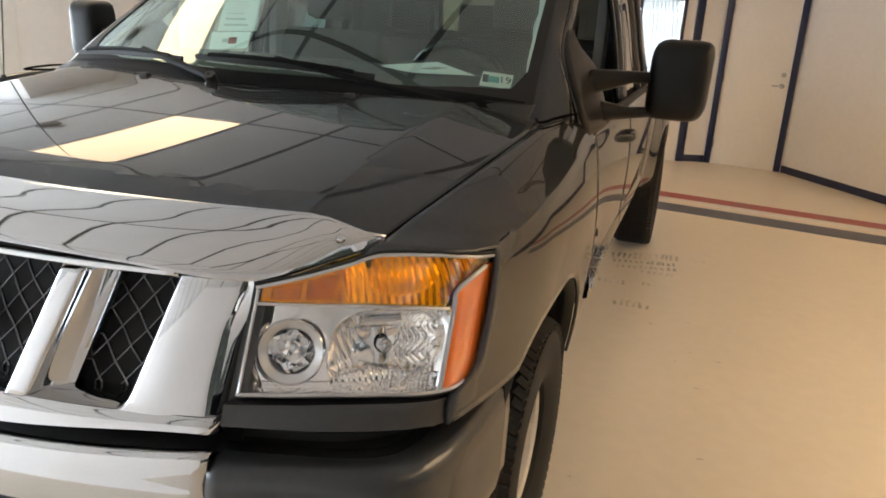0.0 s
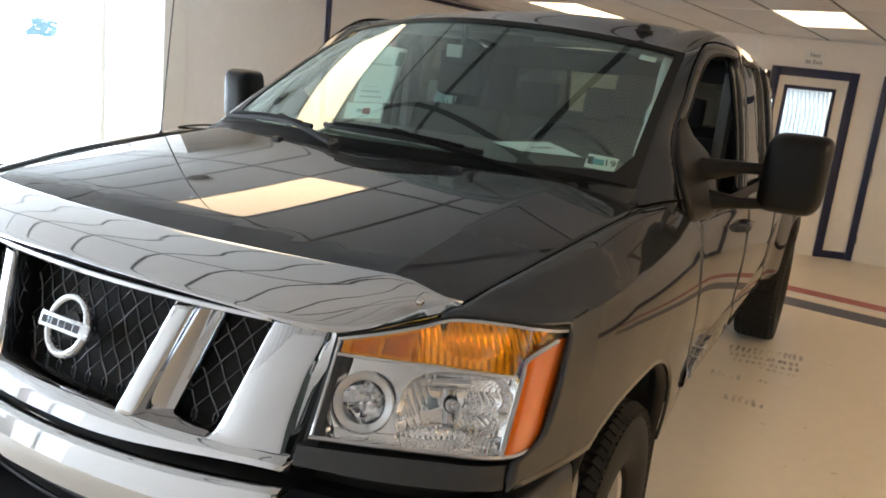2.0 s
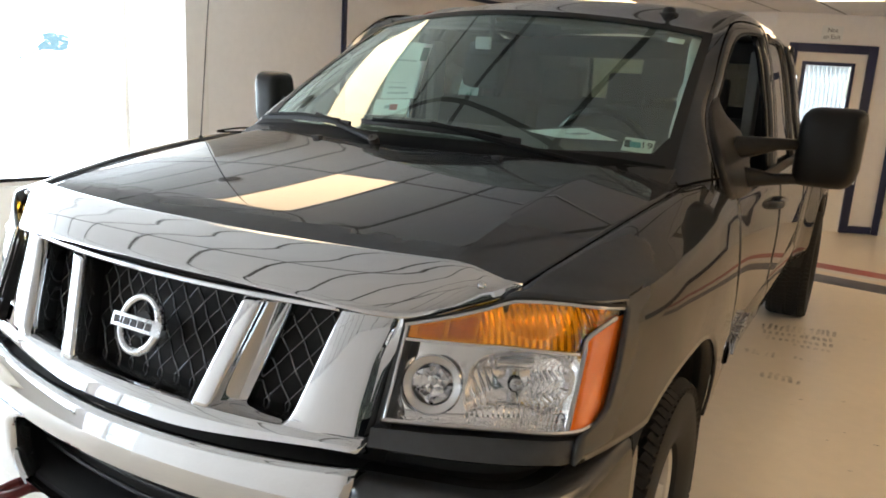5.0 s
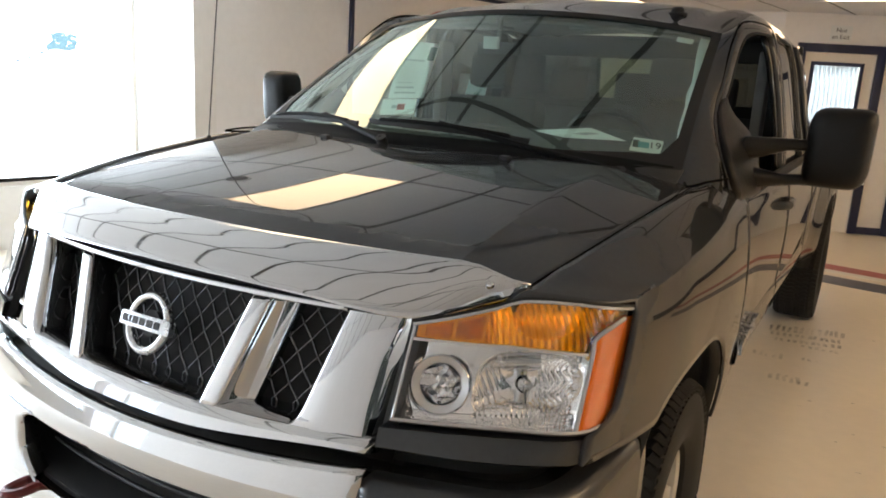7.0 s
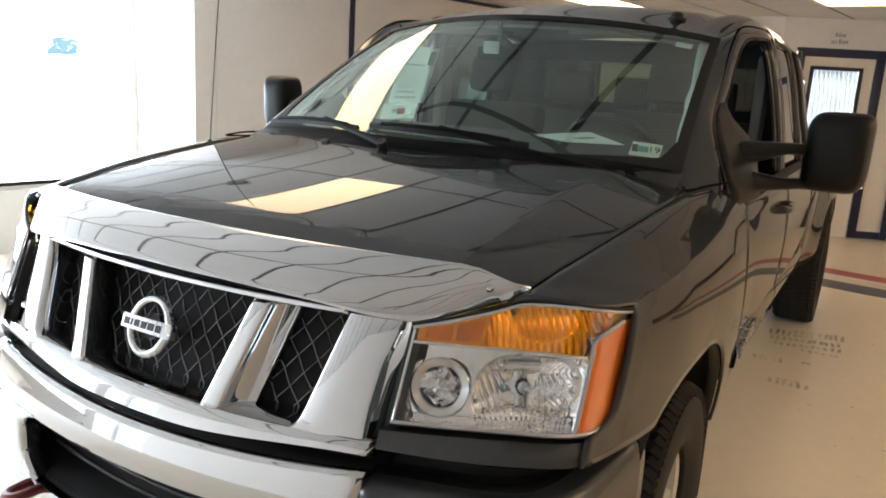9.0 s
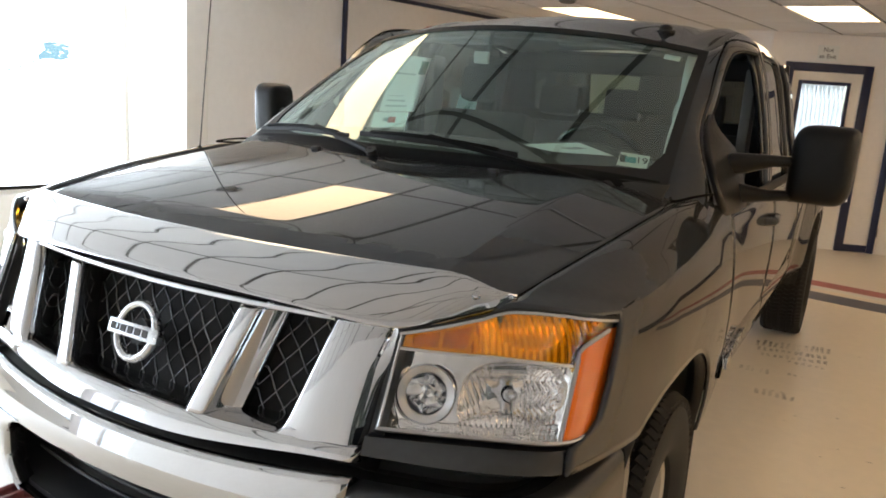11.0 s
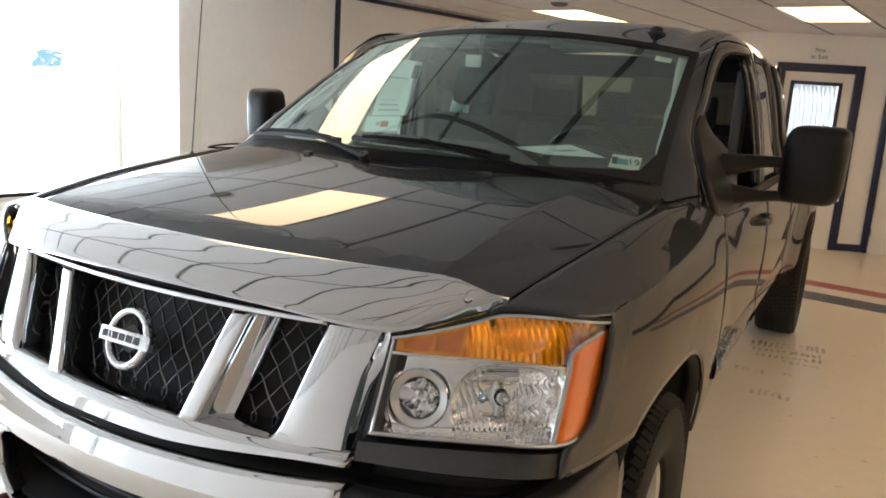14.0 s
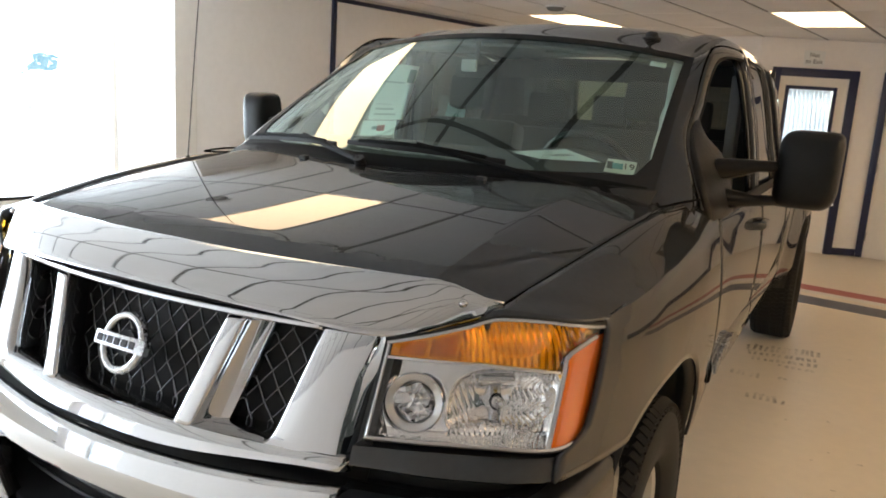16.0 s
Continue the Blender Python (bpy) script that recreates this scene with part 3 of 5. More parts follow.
    q = Matrix.Translation(c) @ Matrix.Rotation(rnd.uniform(0, 6.3), 4, (rnd.uniform(-1, 1), rnd.uniform(-1, 1), rnd.uniform(0.2, 1)))
    r = rnd.uniform(0.10, 0.22)
    hedge.faces.new([hedge.verts.new(q @ Vector(v)) for v in ((-r, 0, 0), (0, -0.45 * r, 0.05 * r), (r, 0, 0), (0, 0.45 * r, 0.05 * r))])
tagged(part("hedge", hedge, mat("evergreen_leaf", (0.035, 0.06, 0.03), 0.5, vary=0.5, scale=3), smooth=0), "dark green hedge outside the side window, added for dark reflections", "hedge", "", "stuff")
# solid dark block keeps sky light from showing between the leaves
core = box(7.35, 8.2, -9, 5, -0.14, 3.4, 0.2)
structure(part("hedge_light_block", core, mat("hedge_shade", (0.012, 0.018, 0.010), 0.9, vary=0.4, scale=2), smooth=0), "dark block added behind the hedge leaves to hide the bright sky", "hedge")
# far-off things: trees and a fence glow to imitate glare, a post is paled
rnd = random.Random(11)
trees = bmesh.new()
for k in range(190):
    y, z = 57.2 + 3.8 * rnd.random(), 1.6 + 1.9 * rnd.random() ** 1.3
    if z > 2.2 and y < 57.9:
        continue
    r = rnd.uniform(0.10, 0.30)
    bmesh.ops.create_icosphere(trees, subdivisions=1, radius=r, matrix=Matrix.Translation((-88.6, y, z)) @ Matrix.Diagonal((0.5, 1.6, 0.7, 1)))
structure(part("distant_trees", trees, glow("tree_glare_glow", (0.42, 0.74, 0.92), 0.30, (0.05, 0.09, 0.08)), smooth=180), "pale blue distant trees, glowing to imitate glare", "trees")
fence = bmesh.new()
for y, z, w in ((53.1, -0.1, 0.5), (54.6, 0.35, 0.35), (55.5, 0.72, 0.2), (56.1, 0.95, 0.5), (57.1, 1.25, 0.25)):
    box(-88.6, -88.4, y, y + w, z, z + 0.28, bm=fence)
structure(part("distant_fence", fence, glow("fence_glare_glow", (0.60, 0.70, 0.90), 0.30, (0.15, 0.17, 0.2)), smooth=0), "pale distant fence, glowing to imitate glare", "fence")
structure(part("post", box(-31.4, -31.2, 19.9, 20.10, -0.15, 0.20, 0.03), mat("pale_post", (0.80, 0.79, 0.88), 0.6, vary=0.1, scale=6), smooth=0), "small pale post standing outside", "post")

# ---- the pickup truck ----
truck = empty("pickup_truck", "dark grey crew-cab pickup truck with chrome grille on showroom floor", "pickup truck")
AXLE_F, AXLE_R, TYRE_R = 0.97, 4.86, 0.386


GAP_PATH = spline([(0.10, 1.130, 0.765), (0.25, 1.166, 0.790), (0.385, 1.194, 0.814), (0.623, 1.234, 0.848), (0.975, 1.274, 0.876), (1.24, 1.291, 0.884), (1.60, 1.308, 0.886)], 8)
GAP_ALONG, GAP_UP, GAP_OUT = GAP_PATH[:, 0], GAP_PATH[:, 1], GAP_PATH[:, 2]


def gap_z(y):
    """Height of the seam between hood and fender."""
    return float(np.interp(y, GAP_ALONG, GAP_UP))


def side_x(y, z):
    """Half width of the lower body at a place along it and a height."""
    x = 1.0 - (0.20 if z < 0.97 else 0.42) * (z - 0.97) ** 2
    for ax in (AXLE_F, AXLE_R):
        r = math.hypot(y - ax, (z - 0.5) * 1.1)
        x += (0.026 if ax == AXLE_F else 0.062) * smoothstep(1.0, 0.40, r)
    if y < 0.75:
        x -= 0.045 * ((0.75 - y) / 0.45) ** 2
    return float(x)


def shoulder_z(y):
    return float(np.interp(y, [0.30, 0.45, 0.77, 1.15, 1.40, 1.56], [1.138, 1.150, 1.172, 1.198, 1.208, 1.210]))


ARCH_Z, ARCH_H, ARCH_FRONT, ARCH_BACK = 0.455, 0.462, 0.43, 0.50


def arch_low(y, ax, base):
    """Lower edge of a body side over a wheel: steep in front, sloping behind."""
    d = y - (ax - 0.07)
    w, p = (ARCH_BACK, 2.0) if d > 0 else (ARCH_FRONT, 4.0)
    d = abs(d) / w
    return max(base, ARCH_Z + ARCH_H * (1 - d ** p) ** (1 / p)) if d < 1 else base


def side_panel(y0, y1, low, top, front=None, ny=40, nz=16, extra=()):
    """A body-side panel: columns along y, rows from low(y) to top(y)."""
    ys = [y0 + (y1 - y0) * k / ny for k in range(ny + 1)]
    ys = sorted(set(ys) | set(extra))
    g = []
    for y in ys:
        col = []
        for k in range(nz + 1):
            z = low(y) + (top(y) - low(y)) * k / nz
            yy = y + (front(z) - y0) * max(0, 1 - (y - y0) / 0.3) if front else y
            col.append((side_x(yy, z), yy, z))
        g.append(col)
    return g


# headlight lens surface
LENS_CURVE = spline([(0.59, 0.010), (0.63, 0.03), (0.75, 0.085), (0.85, 0.148), (0.91, 0.198), (0.945, 0.25), (0.965, 0.32), (0.977, 0.40)], 8)


def lens_y(x, z):
    return float(np.interp(x, LENS_CURVE[:, 0], LENS_CURVE[:, 1]) + 0.40 * (z - 0.92))


def lens_outline():
    """Stations across the lens with the heights of its top and bottom edge."""
    xs = [0.628, 0.66, 0.70, 0.737, 0.765, 0.785, 0.807, 0.853, 0.898, 0.935, 0.952, 0.963, 0.970]
    top = [1.104, 1.112, 1.123, 1.135, 1.144, 1.153, 1.160, 1.160, 1.156, 1.148, 1.141, 1.134, 1.128]
    bot = [0.924, 0.924, 0.924, 0.924, 0.924, 0.923, 0.922, 0.919, 0.914, 0.909, 0.907, 0.910, 0.932]
    return xs, top, bot


def lens_normal(x, z):
    h = 0.004
    a = Vector((2 * h, lens_y(x + h, z) - lens_y(x - h, z), 0))
    b = Vector((0, lens_y(x, z + h) - lens_y(x, z - h), 2 * h))
    n = a.cross(b).normalized()
    return n if n.y < 0 else -n


def on_lens(x, z, d):
    """A point d behind the lens surface."""
    return tuple(Vector((x, lens_y(x, z), z)) - lens_normal(x, z) * d)


# hood: raised middle with a soft step down to each side
def hood_half(y):
    return float(np.interp(y, GAP_ALONG, GAP_OUT))


HOOD_FLAT = 0.65  # half width of the raised middle


def hood_z(x, y):
    a = abs(x)
    k = max(0.0001, (y - 0.12) / 0.93)
    k = k if k < 1 else 1 + 0.35 * (k - 1)
    half = HOOD_FLAT
    mid = 1.176 + 0.172 * k ** 0.62
    crease = mid - 0.016
    edge, full = gap_z(y), hood_half(y)
    if a < half:
        z = crease + (mid - crease) * (1 - (a / half) ** 2.4)
    else:
        q = (a - half) / (full - half)
        z = crease + (edge - crease) * q
    return z - (0.03 * max(0, 0.25 - y) / 0.13 if y < 0.25 else 0)


def seam(s):
    bm = tube([(s * (hood_half(y) + 0.0045), y, gap_z(y) + (0.0025 if s > 0 else -0.012)) for y in np.linspace(0.25, 1.24, 24)], 0.0050, 6)
    return bm


g = []
for i in range(37):
    row = []
    for j in range(97):
        q = -1 + 2 * j / 96
        front = 0.06 + 0.20 * abs(q) ** 2.2
        back = 0.965 + 0.275 * abs(q) ** 2.2
        y = front + (back - front) * i / 36
        side = hood_half(y)
        x = HOOD_FLAT * q / 0.75 if abs(q) <= 0.75 else math.copysign(HOOD_FLAT + (side - HOOD_FLAT) * (abs(q) - 0.75) / 0.25, q)
        lift = 0.003 * max(0, 1 - (back - y) / 0.11) ** 2 * (1 - abs(q) ** 3)
        row.append((x, y, hood_z(x, y) + lift))
    g.append(row)
for s in (1, -1):
    part("hood_seam", seam(s), GAP, truck, "dark seam beside the hood")
hood = part("hood", grid(g), PAINT, truck, thick=0.012, smooth=9.5)

FENDER_END = 1.56
for s in (1, -1):
    def low(y):
        return max(0.848 - 0.006 * smoothstep(0.22, 0.5, y), arch_low(y, AXLE_F, 0.0)) if y < 0.70 else arch_low(y, AXLE_F, 0.52)
    def front(z):
        return float(np.interp(z, [0.80, 0.900, 0.925, 1.13], [0.225, 0.232, 0.318, 0.405]))
    g = side_panel(0.31, FENDER_END, low, shoulder_z, front, ny=60, extra=(*[AXLE_F - 0.07 + q for q in (-0.4295, -0.42, -0.40, 0.44, 0.48, 0.499)],))
    for col in g:
        x, y, z = col[-1]
        yi = lens_y(0.79, 1.15) + 0.004
        yi = yi + (y - 0.405) * (1.56 - yi) / (1.56 - 0.405)
        gz, hh = gap_z(yi), hood_half(yi)
        zc = gz + 0.004
        h = zc - z
        w = x - hh - 0.012
        crown = [(x - 0.003, z + 0.004), *[(x - w * q, z + h * p) for q, p in ((0.16, 0.24), (0.34, 0.48), (0.54, 0.72), (0.74, 0.90), (0.90, 0.985))], (hh + 0.016, gz + 0.003), (hh + 0.011, gz + 0.0005), (hh + 0.0085, gz - 0.004), (hh + 0.008, gz - 0.024)]
        for xx, zz in crown:
            lt = float(np.interp(xx, lens_outline()[0], lens_outline()[1]))
            xl = min(xx, 0.968)
            yf, zf = lens_y(xl, lt) + 0.004, min(zz, lt + 0.004)
            e = max(0, 1 - (y - 0.405) / 0.12)
            y2 = yf + (y - 0.405) * (1.56 - yf) / (1.56 - 0.405)
            col.append((xx, y2, zz + (zf - zz) * e * e))
    part("fender", flip(grid(g), s), PAINT, truck, thick=0.01, smooth=38)
    # lip inside the wheel opening
    for ax in (AXLE_F, AXLE_R):
        lip = []
        for k in range(25):
            a = radians(180 * k / 24)
            ca, sa = math.cos(a), math.sin(a)
            w, p = (ARCH_BACK, 2.0) if ca > 0 else (-ARCH_FRONT, 4.0)
            y, z = ax - 0.07 + w * abs(ca) ** (2 / p), ARCH_Z + ARCH_H * abs(sa) ** (2 / p)
            x = side_x(y, max(z, 0.5))
            lip.append([(x - 0.002, y, z), (x - 0.03, y, z - 0.002), (x - 0.06, y + 0.03 * ca, z + 0.03 * sa), (x - 0.40, y + 0.03 * ca, z + 0.03 * sa)])
        part("wheel_liner", flip(grid(lip), s), BLACK_PLASTIC, truck, thick=0.004)

# doors and box sides
BELT = 1.225
for s in (1, -1):
    for y0, y1, nm in ((FENDER_END + 0.006, 2.63, "front_door"), (2.638, 3.70, "rear_door")):
        if nm == "rear_door":
            lo = lambda y: 0.56
        else:
            lo = lambda y: 0.56
        g = side_panel(y0, y1, lo, lambda y: 1.20, ny=24)
        for col in g:
            x, y, z = col[-1]
            col += [(x - 0.012, y, 1.214), (x - 0.03, y, BELT), (x - 0.06, y, BELT + 0.002)]
        door = part(nm, flip(grid(g), s), PAINT, truck, thick=0.0095, smooth=60)
        hy = y1 - 0.17
        hx = side_x(hy, 1.11)
        bm = tube(spline([(s * (hx + 0.002), hy - 0.10, 1.112), (s * (hx + 0.036), hy - 0.08, 1.114), (s * (hx + 0.04), hy, 1.116), (s * (hx + 0.036), hy + 0.07, 1.114), (s * (hx + 0.002), hy + 0.09, 1.112)], 4), 0.016, 8, flat=1.2)
        part("handle", bm, PAINT, door)
        part("lower_moulding", flip(grid([[(side_x(y, 0.66) + e, y, z) for e, z in ((0.002, 0.645), (0.02, 0.655), (0.024, 0.70), (0.018, 0.735), (0.002, 0.742))] for y in np.linspace(y0 + 0.01, y1 - 0.01, 12)]), s), PAINT, door, smooth=30)
    # sill and box
    g = [[(0.955 - 0.03 * k, y, 0.56 - 0.05 * k) for k in range(4)] for y in np.linspace(1.44, 4.1, 10)]
    part("sill", flip(grid(g), s), BLACK_PLASTIC, truck, thick=0.01)
    g = side_panel(3.72, 5.68, lambda y: arch_low(y, AXLE_R, 0.56), lambda y: 1.27, ny=60, extra=(*[AXLE_R - 0.07 + q for q in (-0.4295, -0.42, -0.40, 0.44, 0.48, 0.499)],))
    for col in g:
        x, y, z = col[-1]
        col += [(x - 0.03, y, 1.29), (x - 0.09, y, 1.29), (x - 0.1, y, 1.25)]
    part("box_side", flip(grid(g), s), PAINT, truck, thick=0.01, smooth=60)
part("box_floor", box(-0.9, 0.9, 3.74, 5.64, 0.80, 0.84), BLACK_PLASTIC, truck)
part("tailgate", box(-0.78, 0.78, 5.62, 5.68, 0.62, 1.27, 0.012), PAINT, truck)
part("rear_bumper", box(-0.95, 0.95, 5.69, 5.85, 0.52, 0.72, 0.03), CHROME, truck)
part("cab_back", box(-0.86, 0.86, 3.685, 3.715, 0.62, 1.26), PAINT, truck)
part("underbody", box(-0.62, 0.62, 0.35, 5.5, 0.40, 0.62, 0.03), BLACK_PLASTIC, truck)
part("engine_bay", box(-0.74, 0.74, 0.30, 1.25, 0.62, 1.09, 0.02), BLACK_PLASTIC, truck)
part("cab_floor", box(-0.9, 0.9, 1.4, 3.68, 0.56, 0.64), BLACK_PLASTIC, truck)


# cab: glasshouse lines (half width, along, up)
def rail(y):
    """The roof rail, where the roof turns down into the side."""
    return (0.775 + 0.02 * math.sin(math.pi * (y - 1.9) / 1.9), y, 1.80 + 0.035 * math.sin(math.pi * min(1, max(0, (y - 1.75) / 2.3))))


def glass_x(z):
    return 0.958 - (0.958 - 0.80) * ((z - BELT) / (1.80 - BELT)) ** 1.25 if z > BELT else 0.958


def bow(a):
    """Sweep of the glass from its middle (0) to its edge (1)."""
    return ((a * a + 0.012) ** 0.60 - 0.012 ** 0.60) / (1.012 ** 0.60 - 0.012 ** 0.60)


def ws(u, w):
    """Windscreen surface: u -1..1 across, w 0 at the base to 1 at the roof."""
    a = abs(u)
    x = u * (0.825 + (0.735 - 0.825) * w)
    y0, y1 = 0.955 + 0.228 * bow(a), 1.755 + 0.218 * bow(a)
    z0, z1 = 1.325 - 0.03 * a ** 2, 1.822 - 0.055 * a ** 2.4
    return (x, y0 + (y1 - y0) * w, z0 + (z1 - z0) * w + 0.022 * math.sin(math.pi * w))


windscreen = part("windscreen", grid([[ws(-1 + 2 * j / 32, 0.055 + 0.945 * i / 14) for j in range(33)] for i in range(15)]), CLEAR, truck, "green-tinted windscreen reflecting the ceiling", smooth=180)
windscreen.visible_shadow = False
# black band round the windscreen
def ws_band(u0, u1, w0, w1, n=24, m=4):
    return [[tuple(np.array(ws(u0 + (u1 - u0) * j / n, w0 + (w1 - w0) * i / m)) + np.array((0, -0.002, 0.003))) for j in range(n + 1)] for i in range(m + 1)]


part("header_band", grid(ws_band(-1.02, 1.02, 0.975, 1.02)), SEAL_AND_SHADE, truck)
for s in (1, -1):
    part("edge_band", flip(grid(ws_band(0.978, 1.02, 0.0, 1.0, 4, 16)), s), SEAL_AND_SHADE, truck)
    # black printed corner that widens towards the pillar
    corner = []
    for u in np.linspace(0.45, 0.978, 14):
        top = 0.075 + 0.050 * smoothstep(0.45, 0.98, u) + 0.10 * smoothstep(0.93, 0.98, u)
        corner.append([tuple(np.array(ws(u, w)) + np.array((0, -0.002, 0.003))) for w in np.linspace(0.056, top, 5)])
    part("printed_corner", flip(grid(corner), s), SEAL_AND_SHADE, truck, "black printed corner of the glass")

# roof: flat middle, raised rib above each door
g = []
for i in range(31):
    t = (i / 30) ** 1.4
    row = []
    for j in range(61):
        u = -1 + 2 * j / 60
        a = abs(u)
        yf = 1.760 + 0.218 * bow(a)
        y = yf + (3.66 - yf) * t
        x = u * (0.735 + 0.012 * smoothstep(0, 0.14, t))
        zf = 1.826 - 0.055 * a ** 2.4
        zr = 1.945 - 0.045 * a ** 2 - 0.010 * smoothstep(0.70, 0.82, a) + 0.022 * smoothstep(0.80, 0.90, a) - 0.012 * smoothstep(0.93, 1.0, a)
        k = smoothstep(0, 1, min(1, t / 0.42)) ** 0.75
        row.append((x, y, zf + (zr - zf) * k - 0.03 * smoothstep(0.55, 1, t)))
    g.append(row)
ROOF_GRID = g
part("roof", grid(g), PAINT, truck, thick=0.02, smooth=60)
part("headliner", grid([[(p[0] * 0.97, p[1], p[2] - 0.035) for p in row[::2]] for row in g[::3]]), TRIM_GREY, truck, thick=0.01)


def cab_x(y, z):
    """Half width of the cab above the doors."""
    x = np.interp(z, [1.0, 1.225, 1.40, 1.55, 1.70, 1.78, 1.83, 1.865, 1.895], [0.985, 0.958, 0.935, 0.908, 0.875, 0.85, 0.828, 0.80, 0.755])
    return float(x - 0.085 * smoothstep(2.55, 1.5, y) * smoothstep(1.25, 1.56, z) - 0.02 * smoothstep(3.0, 3.65, y) * smoothstep(1.25, 1.5, z))


def on_cab(y, z, off=0.0):
    return (cab_x(y, z) + off, y, z)


def evenly(line, n):
    """n points spaced evenly on a smooth line."""
    p = spline(line, 8)
    d = np.concatenate([[0], np.cumsum(np.linalg.norm(np.diff(p, axis=0), axis=1))])
    q = np.linspace(0, d[-1], n)
    return np.array([[np.interp(v, d, p[:, c]) for c in range(p.shape[1])] for v in q])


# edge of the front door above the belt, and of its window, as (along, up)
DOOR_EDGE = [(1.41, 1.22), (1.396, 1.28), (1.398, 1.35), (1.445, 1.416), (1.515, 1.466), (1.605, 1.517), (1.735, 1.598), (1.855, 1.70), (1.985, 1.780), (2.10, 1.822), (2.30, 1.843), (2.63, 1.848)]
WIN_EDGE = [(1.62, 1.22), (1.60, 1.28), (1.60, 1.35), (1.62, 1.416), (1.665, 1.466), (1.735, 1.525), (1.83, 1.592), (1.935, 1.687), (2.03, 1.744), (2.13, 1.778), (2.30, 1.797), (2.56, 1.803)]
WIN_UP, WIN_ALONG = [z for y, z in WIN_EDGE[:-1]], [y for y, z in WIN_EDGE[:-1]]
N_EDGE = 40
door_edge, win_edge = evenly(DOOR_EDGE, N_EDGE), evenly(WIN_EDGE, N_EDGE)


def loft(a, b, n=3, off=0.0, bulge=0.0):
    """A strip on the cab's side between two lines of (along, up)."""
    out = []
    for p, q in zip(a, b):
        row = []
        for k in range(n + 1):
            y, z = np.array(p) + (np.array(q) - np.array(p)) * k / n
            row.append(on_cab(y, z, off + bulge * math.sin(math.pi * k / n)))
        out.append(row)
    return out


def reveal(line, depth=0.035, off=0.002):
    return [[on_cab(y, z, off), on_cab(y, z, -depth * 0.5), on_cab(y, z, -depth)] for y, z in line]


PILLAR_LINING = mat("pale_pillar_lining", (0.62, 0.63, 0.60), 0.7, vary=0.08, scale=10)
for s in (1, -1):
    # pillar beside the windscreen, running on as the roof rail
    inner = [np.array(ws(1.012, w)) for w in np.linspace(-0.12, 1.0, 24)]
    outer = [np.array(on_cab(y, z)) for y, z in evenly([(1.10, 1.20), (1.30, 1.27)] + DOOR_EDGE[3:9], 24)]
    for k in range(1, 25):
        y = 1.98 + (3.66 - 1.98) * (k / 24) ** 1.3
        ey = [row[60][1] for row in ROOF_GRID]
        inner.append(np.array([float(np.interp(y, ey, [row[60][q] for row in ROOF_GRID])) for q in range(3)]))
        yo = 1.985 + (3.68 - 1.985) * (k / 24) ** 1.3
        outer.append(np.array(on_cab(yo, float(np.interp(yo, [1.985, 2.10, 2.30, 2.63, 3.3, 3.68], [1.780, 1.822, 1.843, 1.848, 1.840, 1.80])))))
    rows = []
    for a, b in zip(inner, outer):
        d = np.linalg.norm(b - a)
        n = np.array((0.62, -0.25, 0.55)) if a[1] < 1.9 else np.array((0.55, 0, 0.6))
        rows.append(spline([a, a + (b - a) * 0.3 + n * 0.09 * d, a + (b - a) * 0.72 + n * 0.10 * d, b], 5))
    part("front_pillar", flip(grid(rows), s), PAINT, truck, thick=0.012, smooth=60)
    part("pillar_trim", flip(grid([[np.array(p) + np.array((-0.035, 0.05, -0.015)) for p in row[::3]] for row in rows[:26]]), s), TRIM_LIGHT, truck, thick=0.01)
    lining = []
    for w in np.linspace(0.10, 0.99, 18):
        e = 0.955 - 0.035 * smoothstep(0.5, 1.0, w) + 0.02 * smoothstep(0.35, 0.10, w)
        lining.append([np.array(ws(u, w)) + np.array((0, 0.03, -0.018)) for u in (e, (e + 0.995) / 2, 0.995)])
    part("pillar_lining", flip(grid(lining), s), PILLAR_LINING, truck, "pale grey pillar lining", thick=0.006)
    part("pillar_seam", tube([(s * p[0], p[1], p[2]) for p in [on_cab(y, z, -0.004) for y, z in door_edge]], 0.0042, 6), GAP, truck)
    foot = spline([tuple(np.array(ws(1.03, 0.015)) + np.array((0.012, -0.02, 0.0))), (0.895, 1.09, 1.304), (0.925, 1.22, 1.309), on_cab(1.39, 1.305, 0.004)], 6)
    part("pillar_seam", tube([(s * p[0], p[1], p[2]) for p in foot], 0.004, 6), GAP, truck)
    # door frames
    part("door_frame", flip(grid(loft(door_edge + np.array((0.006, -0.002)), win_edge, 4, 0.001, 0.004)), s), PAINT, truck, thick=0.035, smooth=50)
    part("window_seal", flip(grid(reveal(win_edge + np.array((0.004, -0.002)), 0.06, 0.003)), s), SEAL_AND_SHADE, truck, thick=0.008)
    mid = evenly([(2.60, 1.22), (2.58, 1.5), (2.54, 1.803)], 14)
    mid2 = evenly([(2.632, 1.22), (2.630, 1.5), (2.62, 1.846)], 14)
    part("door_frame", flip(grid(loft(mid, mid2, 3, 0.002)), s), PAINT, truck, thick=0.035, smooth=50)
    part("window_seal", flip(grid(loft(mid - np.array((0.075, 0.0)), mid, 3, -0.012)), s), GLOSS_BLACK, truck, thick=0.02)
    a0 = evenly([(2.64, 1.22), (2.638, 1.5), (2.63, 1.846), (2.85, 1.846), (3.25, 1.842), (3.42, 1.80), (3.50, 1.60), (3.55, 1.22)], 60)
    a1 = evenly([(2.72, 1.22), (2.71, 1.5), (2.69, 1.80), (2.85, 1.806), (3.16, 1.802), (3.25, 1.77), (3.31, 1.55), (3.35, 1.22)], 60)
    part("door_frame", flip(grid(loft(a0, a1, 4, 0.002, 0.003)), s), PAINT, truck, thick=0.03, smooth=50)
